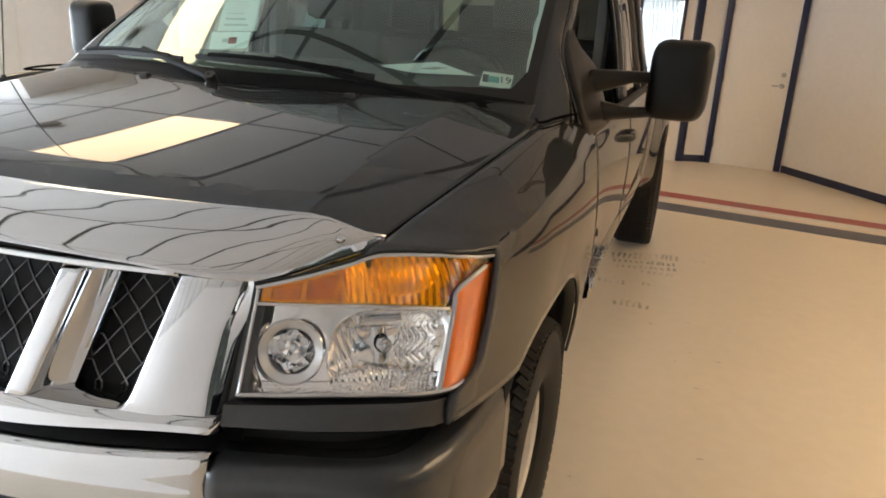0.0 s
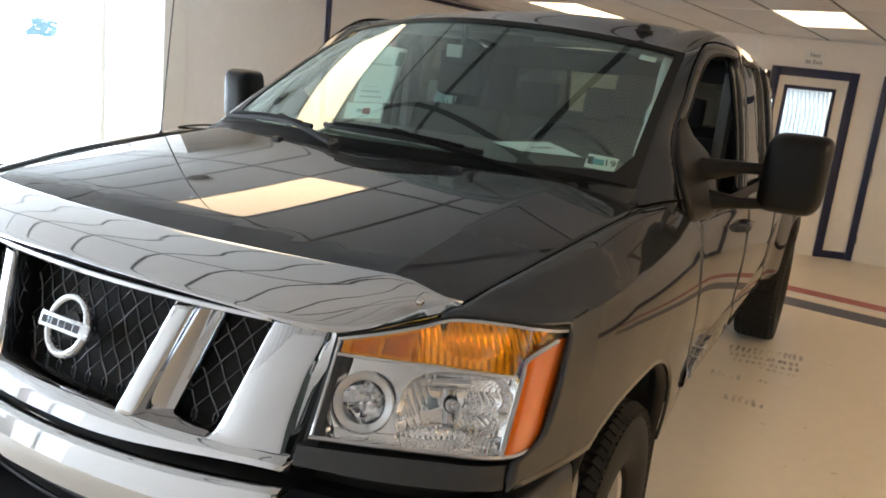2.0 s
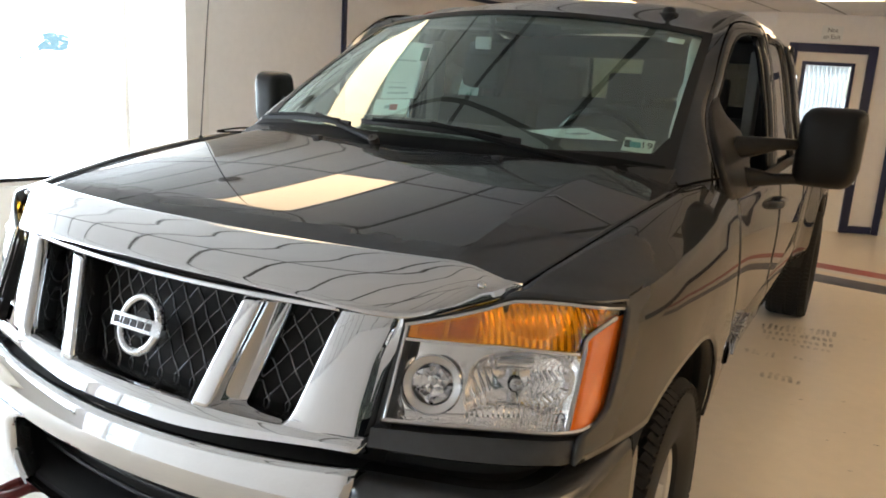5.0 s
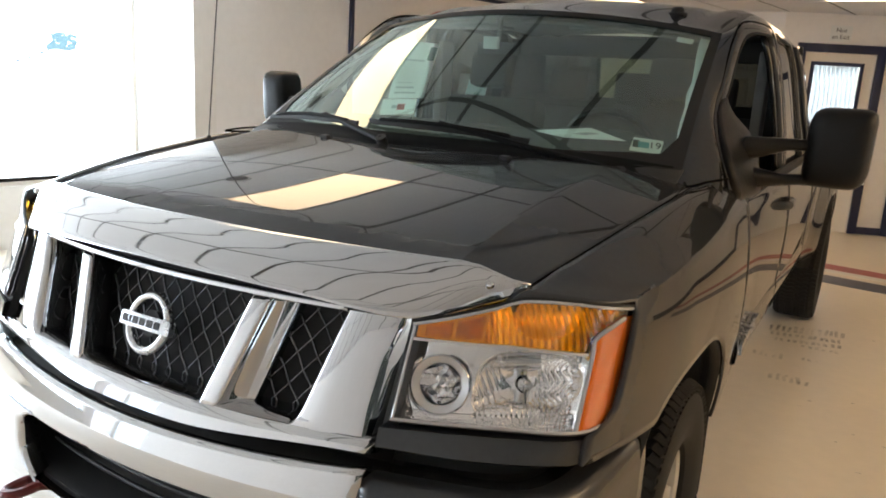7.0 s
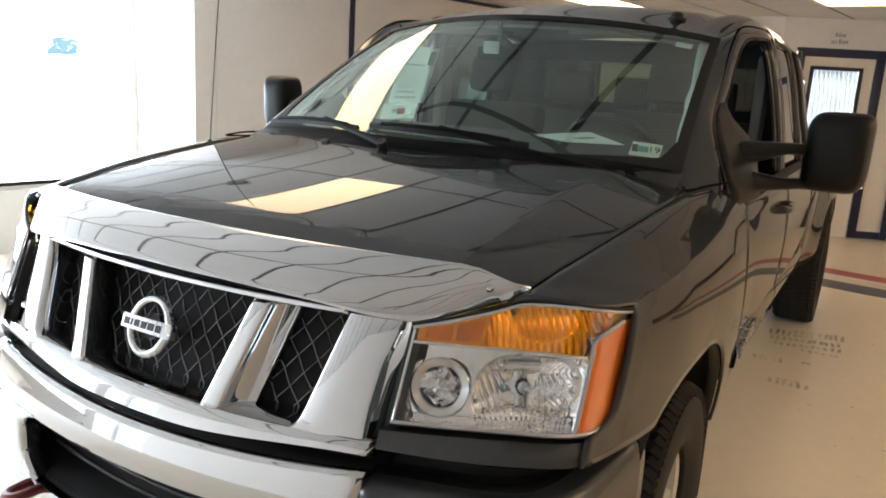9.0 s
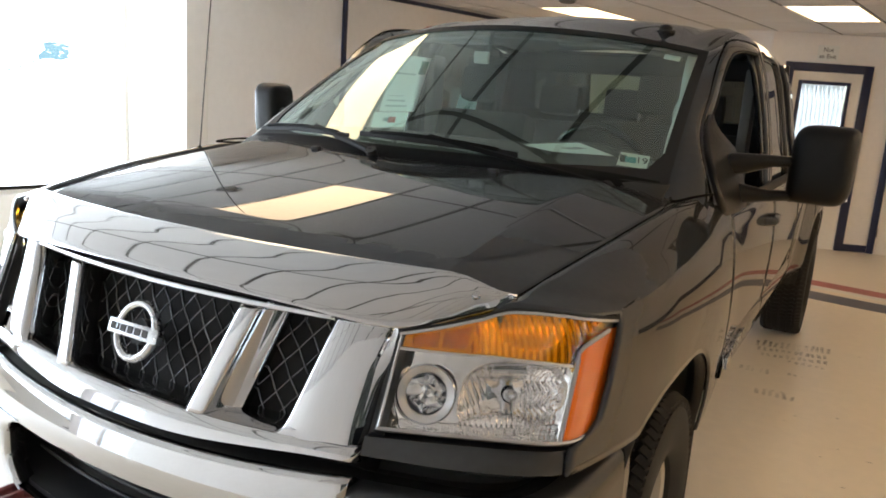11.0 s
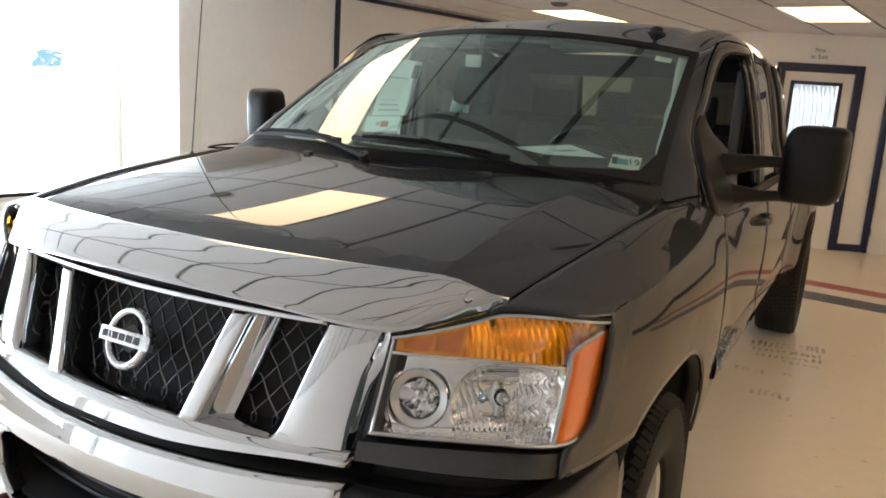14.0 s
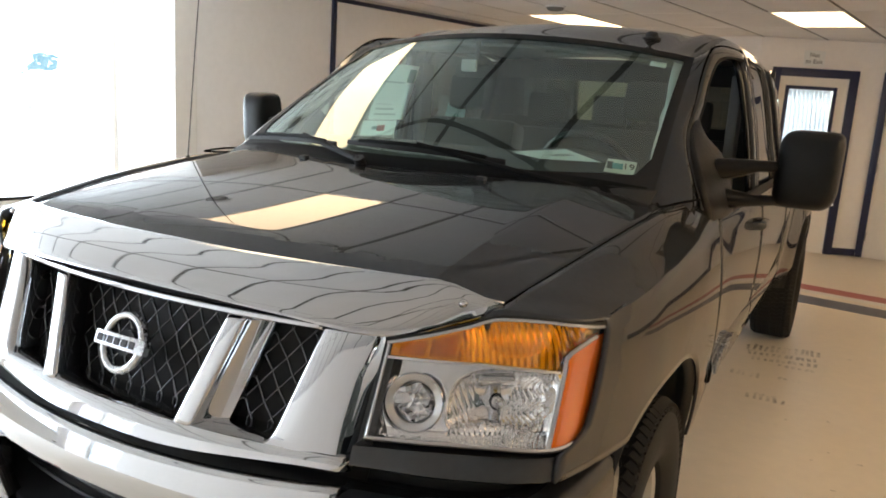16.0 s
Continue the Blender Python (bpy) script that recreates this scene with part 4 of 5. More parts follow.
    part("window_seal", flip(grid(reveal(a1, 0.04, 0.004)), s), SEAL_AND_SHADE, truck, thick=0.006)
    part("window_seal", flip(grid(loft(a1[38:], a1[38:] - np.array((0.05, 0.01)), 2, -0.010)), s), GLOSS_BLACK, truck, thick=0.01)
    b0 = evenly([(3.44, 1.80), (3.51, 1.60), (3.56, 1.22)], 14)
    b1 = evenly([(3.66, 1.82), (3.68, 1.60), (3.70, 1.22)], 14)
    part("rear_pillar", flip(grid(loft(b0, b1, 4, 0.0)), s), PAINT, truck, thick=0.02, smooth=50)
    belt = [(y, BELT) for y in np.linspace(1.62, 3.68, 24)]
    part("window_sill_trim", flip(grid(loft([(y, z - 0.005) for y, z in belt], [(y, z + 0.03) for y, z in belt], 2, 0.004)), s), SEAL_AND_SHADE, truck, thick=0.015)

    def pane(y0, y1, z1, off):
        return [[on_cab(y0(z) + (y1(z) - y0(z)) * j / 10, z, off) for j in range(11)] for z in np.linspace(BELT, z1, 12)]
    wr = part("rear_window", flip(grid(pane(lambda z: 2.69, lambda z: float(np.interp(z, [1.22, 1.55, 1.77, 1.81], [3.36, 3.32, 3.26, 3.20])), 1.81, -0.012)), s), PRIVACY, truck)
    wr.visible_shadow = False
    if s < 0:  # the driver's window is wound down
        wf = part("front_window", flip(grid(pane(lambda z: float(np.interp(z, WIN_UP, WIN_ALONG)) - 0.01, lambda z: 2.58, 1.81, -0.014)), s), SIDE_GLASS, truck)
        wf.visible_shadow = False
DARK_PANE = glass("dark_privacy_glass", (0.05, 0.06, 0.06), 0.0, 0.05)
# the bright patch in the back glass is put in as a paler pane
for x0, x1, gm, lb in ((-0.66, -0.31, DARK_PANE, "dark tinted side pane"), (-0.29, 0.09, glass("bright_patch_glass", (0.26, 0.32, 0.30), 0.0, 0.05), "paler pane put in for the bright patch"), (0.11, 0.66, DARK_PANE, "dark tinted side pane")):
    back_glass = part("back_window", grid([[(x, 3.68 - 0.05 * k / 6, 1.26 + 0.50 * k / 6) for x in np.linspace(x0, x1, 5)] for k in range(7)]), gm, truck, lb)
    back_glass.visible_shadow = False
for x in (-0.30, 0.10):
    part("pane_divider", grid([[(x + e, 3.672 - 0.05 * k / 6, 1.26 + 0.50 * k / 6) for e in (-0.014, 0.014)] for k in range(7)]), BLACK_PLASTIC, truck, thick=0.012)
# black panels keep the back dark below and above the patch
part("dark_back_panel", box(-0.80, 0.80, 3.60, 3.63, 0.9, 1.48, 0.01), BLACK_PLASTIC, truck)
part("dark_back_panel", box(-0.80, 0.80, 3.56, 3.59, 1.715, 1.83, 0.01), BLACK_PLASTIC, truck)
for s in (1, -1):
    part("back_pillar", flip(grid([[(x, 3.69 - 0.05 * k / 6, 1.24 + 0.58 * k / 6) for x in np.linspace(0.66, 0.93 - 0.08 * k / 6, 4)] for k in range(7)]), s), PAINT, truck, thick=0.02)
part("back_header", box(-0.78, 0.78, 3.615, 3.65, 1.75, 1.85), PAINT, truck)


# grille
def grille_y(x, z):
    return -0.017 + 0.37 * (z - 0.985) + 0.22 * x * x


# black backing sheet stands for the shade behind the mesh
grille = part("grille", grid([[(x, grille_y(x, z) + 0.095, z) for x in np.linspace(-0.6, 0.6, 25)] for z in np.linspace(0.80, 1.13, 6)]), SEAL_AND_SHADE, truck, "chrome grille with black woven mesh", thick=0.004)


# slanting struts and the surround, openings left between them
TOP, OTOP, OBOT, BOT = 1.118, 1.101, 0.872, 0.822
part("top_bar", grid([[(x, grille_y(x, z) + d, z) for d, z in ((0.075, OTOP + 0.002), (0.006, OTOP), (0.001, OTOP + 0.003), (0.0, OTOP + 0.007), (0.0, TOP - 0.006), (0.003, TOP - 0.002), (0.02, TOP))] for x in np.linspace(-0.484, 0.484, 41)]), CHROME, grille, thick=0.002, smooth=50)
def bar_low(x):
    return BOT + 0.028 * smoothstep(0.12, 0.58, abs(x))


def bar_top(x):
    return OBOT + 0.004 * smoothstep(0.30, 0.58, abs(x))


# lower bar: rounded front, ledge running back to the mesh
rows = []
for x in np.linspace(-0.585, 0.585, 53):
    lo, hi = bar_low(x), bar_top(x)
    gl, gh = grille_y(x, lo), grille_y(x, hi)
    ledge = smoothstep(0.46, 0.40, abs(x))
    rows.append([(x, gl + 0.045, lo - 0.003), (x, gl + 0.004, lo - 0.001), (x, gl - 0.001, lo + 0.004), (x, gl + (gh - gl) * 0.5 - 0.003, (lo + hi) / 2), (x, gh - 0.001, hi - 0.003), (x, gh + 0.004, hi), (x, gh + 0.012 + 0.028 * ledge, hi + 0.004 * ledge), (x, gh + 0.020 + 0.058 * ledge, hi + 0.007 * ledge)])
for e in (0, -1):
    wrap = [(p[0] + math.copysign(0.014, p[0]), p[1] + 0.026, p[2]) for p in rows[e]]
    rows = [wrap] + rows if e == 0 else rows + [wrap]
part("bottom_bar", grid(rows), CHROME, grille, thick=0.002, smooth=50)
for s in (1, -1):
    rows = []
    for k in range(17):
        f = k / 16
        z = OBOT - 0.004 + (OTOP - OBOT + 0.006) * f
        xl, xr_, xb = 0.195 + 0.068 * f, 0.243 + 0.066 * f, 0.290 + 0.058 * f
        row = [(xl + 0.008, 0.074), (xl, 0.006), (xl + 0.004, 0.001), (xl + 0.010, 0.0), (xr_ - 0.010, 0.0), (xr_ - 0.004, 0.001), (xr_, 0.006)]
        for q in range(1, 11):
            t = q / 10
            row.append((xr_ + 0.001 + (xb - xr_ - 0.001) * t ** 1.5, 0.006 + 0.050 * t ** 0.85))
        row.append((xb + 0.002, 0.078))
        rows.append([(x, grille_y(x, z) + d, z) for x, d in row])
    part("strut", flip(grid(rows), s), CHROME, grille, thick=0.002, smooth=50)
    rows = []
    for z in np.concatenate([np.linspace(OBOT - 0.004, OBOT + 0.04, 10), np.linspace(OBOT + 0.05, OTOP - 0.012, 10), np.linspace(OTOP - 0.004, TOP, 5)]):
        xi = float(np.interp(z, [OBOT - 0.01, OBOT + 0.002, OBOT + 0.008, OBOT + 0.018, OBOT + 0.035, OTOP - 0.012, OTOP - 0.002, TOP], [0.402, 0.408, 0.420, 0.428, 0.434, 0.478, 0.481, 0.482]))
        xf = float(np.interp(z, [BOT, 0.93, 1.02, TOP - 0.03, TOP], [0.574, 0.570, 0.577, 0.594, 0.594]))
        d = 0.010 * smoothstep(TOP - 0.01, TOP, z) + 0.002
        gy = grille_y
        xs_, ys_ = float(np.interp(z, [0.865, 0.95, 1.0, 1.077, 1.119], [0.599, 0.607, 0.614, 0.628, 0.632])), float(np.interp(z, [0.865, 0.95, 1.0, 1.077, 1.119], [0.042, 0.062, 0.080, 0.095, 0.105]))
        xs_, ys_ = xs_ - 0.004 - 0.007 * smoothstep(0.88, 1.0, z), ys_ + 0.017
        rows.append([(xi - 0.008, gy(xi, z) + 0.075, z), (xi - 0.003, gy(xi, z) + 0.024 + d, z), (xi, gy(xi, z) + 0.010 + d, z), (xi + 0.005, gy(xi, z) + 0.003 + d, z), (xi + 0.012, gy(xi, z) + d, z), (xi + (xf - xi) * 0.5, gy((xi + xf) / 2, z) + d - 0.002, z), (xf - 0.008, gy(xf, z) + d, z), (xf, gy(xf, z) + 0.004 + d, z), (xf + 0.006, gy(xf, z) + 0.014 + d, z), *[(xf + 0.006 + (xs_ - xf - 0.006) * q ** 0.9, gy(xf, z) + 0.014 + d + (ys_ - gy(xf, z) - 0.014 - d) * q ** 1.15, z) for q in (0.2, 0.4, 0.6, 0.8)], (xs_, ys_, z), (xs_ + 0.002, ys_ + 0.07, z)])
    part("end_block", flip(grid(rows), s), CHROME, grille, thick=0.002, smooth=35)
    # black strip in place of the shade between grille and headlight
    part("side_gap_shade", flip(grid([[(x, lens_y(0.63, z) + e, z) for x, e in ((0.588, 0.045), (0.615, 0.016), (0.640, 0.016))] for z in np.linspace(0.868, 1.12, 12)]), s), SEAL_AND_SHADE, grille, thick=0.003)
# woven mesh of crossing wires
wires = bmesh.new()
def wire_free(x, z):
    f = (z - OBOT) / (OTOP - OBOT)
    return abs(x) < 0.425 + 0.050 * f and not 0.200 + 0.068 * f < abs(x) < 0.262 + 0.073 * f


for k in range(-26, 27):
    for sg in (1, -1):
        run = []
        for q in range(37):
            z = 0.876 + 0.228 * q / 36
            x = k * 0.050 + sg * (z - 0.98) * 0.82
            if wire_free(x, z):
                run.append((x, grille_y(x, z) + 0.079 + 0.0016 * sg * math.cos(math.pi * (2 * (z - 0.98) * 0.82 / 0.050)) * (-1) ** k, z))
            if (not wire_free(x, z) or q == 36) and run:
                if len(run) > 2:
                    tube(run, 0.0034, 5, bm=wires, flat=0.6)
                run = []
part("mesh", wires, mat("black_wire", (0.14, 0.145, 0.155), 0.22, 0.9, vary=0.2, scale=30), grille, "black woven wire mesh", smooth=180)
# round badge with a plain cross bar
BX, BZ, BR = -0.008, 0.990, 0.0585


def badge_y(z):
    return grille_y(0, BZ) + 0.37 * (z - BZ) + 0.012


badge = part("badge", tube([(BX + BR * math.cos(a), badge_y(BZ + BR * math.sin(a)), BZ + BR * math.sin(a)) for a in [2 * math.pi * k / 48 for k in range(48)]], 0.0098, 10, closed=True), CHROME_DULL, grille, "round silver badge with a cross bar")
lean = Matrix.Translation((BX, badge_y(BZ), BZ)) @ Matrix.Rotation(-math.atan(0.37), 4, "X")
part("stem", tube([lean @ Vector((0, 0.05, 0)), lean @ Vector((0, 0.004, 0))], 0.03, 16), BLACK_PLASTIC, badge)
part("cross_bar", box(-0.080, 0.080, -0.013, 0.004, -0.0165, 0.0165, 0.003, lean), CHROME_DULL, badge)
for x, w in ((-0.072, 0.017), (-0.050, 0.006), (-0.039, 0.018), (-0.016, 0.018), (0.007, 0.020), (0.032, 0.019)):
    part("dark_inlay", box(x, x + w, -0.0142, -0.0122, -0.0085, 0.0085, 0.0, lean), GLOSS_BLACK, badge, "plain dark inlay bar", smooth=0)

# black strip in place of the shade under the deflector
part("grille_shadow_gap", grid([[(x, grille_y(x, 1.13) + 0.010, z) for z in (1.112, 1.165 - 0.10 * x * x)] for x in np.linspace(-0.52, 0.52, 25)]), SEAL_AND_SHADE, truck, thick=0.003)
# hood deflector
rows = []
for u in np.linspace(-1, 1, 49):
    a = abs(u)
    x = 0.80 * u
    sweep = 0.20 * a ** 2.6
    tip = smoothstep(0.84, 1.0, a)
    yb, zb = -0.012 + sweep, 1.137 + 0.036 * tip
    yt, zt = 0.135 + 0.115 * a ** 2.2, 1.213 - 0.030 * tip - 0.004 * a
    if a > 0.62:
        yb = float(np.interp(a, [0.62, 0.70, 0.775, 0.85, 0.90, 0.95, 0.985, 1.0], [0.046, 0.072, 0.105, 0.150, 0.188, 0.228, 0.246, 0.248]))
    zb = float(np.interp(a, [0, 0.30, 0.45, 0.55, 0.625, 0.70, 0.775, 0.85, 0.90, 0.95, 0.985, 1.0], [1.152, 1.149, 1.143, 1.137, 1.129, 1.120, 1.113, 1.122, 1.131, 1.143, 1.153, 1.163]))
    yt = max(yt, yb + 0.006)
    rows.append([(x, yb + 0.012, zb - 0.002), (x, yb, zb), (x, yb + (yt - yb) * 0.35, zb + (zt - zb) * 0.50 + 0.0045), (x, yb + (yt - yb) * 0.7, zb + (zt - zb) * 0.81 + 0.0015), (x, yt, zt), (x, yt + 0.005, zt - 0.004)])
TIP = rows[46]
deflector = part("hood_deflector", grid(np.array([spline(r, 4) for r in rows])), CHROME, truck, "mirror-chrome hood deflector", thick=0.003, smooth=50)

for s in (1, -1):
    c = Vector(TIP[2]) + Vector((0, -0.004, 0.006))
    bolt = lathe([(0.009, 0.0), (0.0085, 0.004), (0.006, 0.007), (0.001, 0.008)], Matrix.Translation((s * c.x, c.y, c.z)) @ Vector((1, 0, 0)).rotation_difference(Vector((s * 0.2, -0.6, 0.75))).to_matrix().to_4x4(), 16)
    part("bolt", bolt, CHROME, deflector, "small round chrome bolt")


# headlights
HAZE = mat("satin_reflector", (0.72, 0.72, 0.73), 0.36, 1.0, rvary=0.05, scale=30)
FACET = mat("fluted_reflector", (0.90, 0.90, 0.91), 0.06, 1.0, rvary=0.03, scale=40)
AMBER = mat("amber_reflector", (1.0, 0.64, 0.15), 0.12, 0.9, vary=0.2, scale=30)
MARKER = mat("orange_marker", (0.95, 0.21, 0.018), 0.12, 0.0, vary=0.1, scale=12, coat=1.0)
GREY_RIM = mat("pale_lens_rim", (0.55, 0.55, 0.56), 0.2, 0.3, vary=0.05, scale=20)
DARK_BOWL = mat("smoked_bowl", (0.55, 0.55, 0.56), 0.2, 1.0, rvary=0.05, scale=30)


for s in (1, -1):
    xs, top, bot = lens_outline()
    fx = np.interp(np.linspace(0, len(xs) - 1, 34), range(len(xs)), xs)
    g = []
    for x in fx:
        t, b = np.interp(x, xs, top), np.interp(x, xs, bot)
        g.append([on_lens(x, b + (t - b) * k / 10, 0.0) for k in range(11)])
    # housing shell, nearer the lens towards the side
    bowl = []
    for x in fx:
        t, b = np.interp(x, xs, top), np.interp(x, xs, bot)
        bowl.append([on_lens(x, b + (t - b) * k / 10, 0.10 - 0.085 * smoothstep(0.935, 0.955, x)) for k in range(11)])
    light = part("headlight", flip(grid(bowl), s), DARK_BOWL, truck, "clear headlight with amber turn signal above", thick=0.003)
    part("lens", flip(grid(g), s), LENS, light, smooth=180)
    # pale rim along the edge of the lens and black seal outside it
    ring = [on_lens(x, np.interp(x, xs, bot) + 0.004, -0.001) for x in fx] + [on_lens(0.9695, z, -0.001) for z in np.linspace(0.955, 1.125, 8)] + [on_lens(x, np.interp(x, xs, top) - 0.004, -0.001) for x in fx[::-1]] + [on_lens(0.631, z, -0.001) for z in np.linspace(1.096, 0.932, 6)]
    part("rim", tube([(s * p[0], p[1], p[2]) for p in ring], 0.0034, 6, closed=True), GREY_RIM, light, "pale rim round the lens")
    seal = [(s * (p[0] + (0.004 if p[0] > 0.955 else -0.008 if p[0] < 0.64 else 0)), p[1] + (0.014 if p[0] > 0.955 else 0.006), p[2] + (0.0045 if p[2] > 1.05 else -0.005)) for p in ring]
    part("seal", tube(seal, 0.0038, 6, closed=True), SEAL_AND_SHADE, light)
    # bright inner shell: bezel, deep main reflector with flutes, hollow for the round lamp
    LX, LZ = 0.698, 0.996
    fl = []
    for i in range(201):
        x = 0.629 + 0.307 * i / 200
        row = []
        for k in range(101):
            z = 0.908 + 0.172 * k / 100
            zz = min(z, 1.066 + 0.012 * smoothstep(0.92, 0.80, x))
            r = math.hypot(x - LX, zz - LZ)
            d = 0.022 + 0.008 * smoothstep(0.95, 0.932, zz)
            # main reflector: smooth bowl, slanting flutes at one end, upright ones at the other
            q = (abs((x - 0.846) / 0.086) ** 3 + abs((zz - 1.000) / 0.062) ** 3) ** (1 / 3)
            w = smoothstep(1.03, 0.93, q)
            bowl = 0.058 * (1 - 0.7 * min(1, q) ** 2)
            slant = 0.0042 * abs(math.sin(((x - 0.76) + 0.55 * (zz - 1.0)) * math.pi / 0.013)) * smoothstep(0.815, 0.795, x)
            upright = 0.0048 * abs(math.sin((x + 0.006 * math.sin(zz * 130)) * math.pi / 0.0095)) * smoothstep(0.868, 0.880, x)
            ridge = 0.016 * smoothstep(0.006, 0.002, abs(zz - 1.037)) * smoothstep(0.786, 0.794, x) * smoothstep(0.876, 0.868, x)
            e = ((x - 0.830) / 0.060) ** 2 + ((zz - 0.944) / 0.0215) ** 2
            eye = smoothstep(1.0, 0.90, e) * (0.024 - 0.012 * (1 - min(1, e)) + 0.0022 * abs(math.sin(x * math.pi / 0.0085)))
            d += w * (bowl + slant + upright - ridge)
            d = d + (0.024 - d + 0.004) * smoothstep(1.12, 1.0, e) + eye * 0.9
            # hollow behind the ring
            d += 0.085 * smoothstep(0.0545, 0.048, r)
            # the bezel falls away beside the ring in two soft steps
            d += (1 - w) * 0.010 * smoothstep(0.665, 0.640, x) * smoothstep(0.056, 0.066, r)
            d += (1 - w) * smoothstep(0.895, 0.905, x) * 0.0035 * abs(math.sin(x * 2 * math.pi / 0.014))
            # pressed diamonds along the bottom
            d += smoothstep(0.938, 0.930, zz) * 0.0030 * abs(math.sin(x * 420) * math.sin(zz * 420 + x * 90))
            # the shell turns forward to meet the lens along its edge
            lo_ = float(np.interp(x, xs, bot)) + 0.003
            rim_w = smoothstep(lo_, lo_ + 0.006, zz) * smoothstep(0.629, 0.634, x) * smoothstep(0.936, 0.930, x)
            row.append(on_lens(x, max(zz, lo_), 0.003 + (d - 0.003) * rim_w))
        fl.append(row)
    part("main_reflector", flip(grid(fl), s), FACET, light, "fluted chrome reflector", smooth=40)
    c = Vector(on_lens(0.850, 1.000, 0.050))
    n = lens_normal(0.850, 1.0)
    bulb = tube([c + n * q for q in (-0.02, 0.0, 0.010, 0.016)], [0.013, 0.013, 0.011, 0.004], 14)
    bmesh.ops.transform(bulb, matrix=Matrix.Diagonal((s, 1, 1, 1)), verts=bulb.verts)
    part("bulb_shield", bulb, CHROME, light)
    # round lamp with its satin ring
    c = Vector(on_lens(LX, LZ, 0.020))
    n = lens_normal(LX, LZ)
    n = (n + Vector((0.10, -0.25, 0.0))).normalized()
    q = Vector((1, 0, 0)).rotation_difference(-n).to_matrix().to_4x4()
    q = Matrix.Diagonal((s, 1, 1, 1)) @ Matrix.Translation(c) @ q
    part("bezel", lathe([(0.0585, 0.03), (0.058, 0.0), (0.0570, -0.003), (0.055, -0.003), (0.0420, 0.005), (0.0400, 0.010)], q, 64), HAZE, light, "satin ring round the lamp", smooth=30)
    part("ring_edge", lathe([(0.0575, 0.002), (0.0592, -0.004), (0.0560, -0.006), (0.0545, -0.001)], q, 64), CHROME, light)
    hollow = bmesh.new()
    rings = []
    cuts = random.Random(3)
    for r, a in ((0.0425, 0.008), (0.0390, 0.024), (0.028, 0.042), (0.013, 0.054), (0.001, 0.058)):
        ring = []
        for k in range(6):
            t = 2 * math.pi * (k + 0.5 * cuts.random()) / 6
            ring.append(hollow.verts.new(q @ Vector((a + 0.012 * cuts.random() * (0.01 < r < 0.04), r * math.cos(t), r * math.sin(t)))))
        rings.append(ring)
    for a, b in zip(rings, rings[1:]):
        for k in range(6):
            hollow.faces.new((a[k], a[(k + 1) % 6], b[(k + 1) % 6], b[k]))
    part("round_reflector", hollow, FACET, light, smooth=12)
    part("lamp_core", lathe([(0.006, 0.050), (0.006, 0.036), (0.004, 0.032), (0.001, 0.031)], q, 24), HAZE, light)
    # amber band: lens over a ribbed reflector
    def band_low(x):
        return float(np.interp(x, [0.63, 0.80, 0.89, 0.925, 0.932, 0.963], [1.077, 1.075, 1.066, 1.060, 1.088, 1.113]))
    band = []
    for x in np.linspace(0.636, 0.963, 44):
        t, b = np.interp(x, xs, top) - 0.006, band_low(x)
        band.append([on_lens(x, b + (t - b) * k / 8, 0.004) for k in range(9)])
    part("amber_lens", flip(grid(band), s), AMBER_LENS, light, "amber plastic turn signal lens", smooth=180)
    back = []
    for i, x in enumerate(np.linspace(0.637, 0.960, 360)):
        t, b = np.interp(x, xs, top) - 0.007, band_low(x) + 0.001
        window = (0.652 < x < 0.697 or 0.706 < x < 0.750)
        col = []
        for k in range(25):
            f = k / 24
            if x < 0.756:
                d = 0.020 + 0.0055 * abs(math.sin(math.pi * x / 0.0062)) if window and 0.14 < f < 0.86 else 0.006
            else:
                zz = b + (t - b) * f
                r2 = ((x - 0.850) / 0.056) ** 2 + ((f - 0.72) / 0.50) ** 2
                bow_x = x + 0.35 * (zz - 1.10) + 2.0 * (zz - 1.115) ** 2
                d = 0.012 + 0.012 * max(0, 1 - r2) + 0.0040 * abs(math.sin(math.pi * bow_x / 0.0115))
            col.append(on_lens(x, b + (t - b) * f, d))
        back.append(col)
    part("amber_reflector", flip(grid(back), s), AMBER, light, "ribbed amber reflector", smooth=30)
    part("band_edge", tube([(s * p[0], p[1], p[2]) for p in [on_lens(x, band_low(x) - 0.003, 0.001) for x in np.linspace(0.634, 0.925, 24)]], 0.0030, 6), HAZE, light)
    # side marker
    mk = []
    for k in range(17):
        z = 0.913 + 0.200 * k / 16
        x0 = float(np.interp(z, [0.90, 1.044, 1.087, 1.113], [0.934, 0.935, 0.932, 0.962]))
        lo = float(np.interp(z, [0.905, 0.915, 0.935], [0.952, 0.963, 0.968]))
        mk.append([on_lens(x0 + (max(x0 + 0.002, lo) - x0) * j / 8, z, 0.004) for j in range(9)])
    part("side_marker", flip(grid(mk), s), MARKER, light, "orange side marker", smooth=180)
    edge = [on_lens(float(np.interp(z, [0.90, 1.044, 1.087, 1.113], [0.931, 0.932, 0.930, 0.960])), z, 0.001) for z in np.linspace(0.914, 1.113, 20)]
    part("marker_edge", tube([(s * p[0], p[1], p[2]) for p in edge], 0.0045, 6), GREY_RIM, light)
    # painted panel under the headlight
    fp = []
    for x in np.linspace(0.612, 0.941, 24):
        zt = np.interp(x, xs, bot) - 0.013
        zb = 0.873 - 0.026 * (x - 0.6) / 0.33
        fp.append([(x, lens_y(x, 0.92) + e, zt + (zb - zt) * k) for k, e in ((0, 0.03), (0.0, -0.003), (0.5, -0.009), (0.92, -0.013), (1.0, -0.009), (1.0, 0.05))])
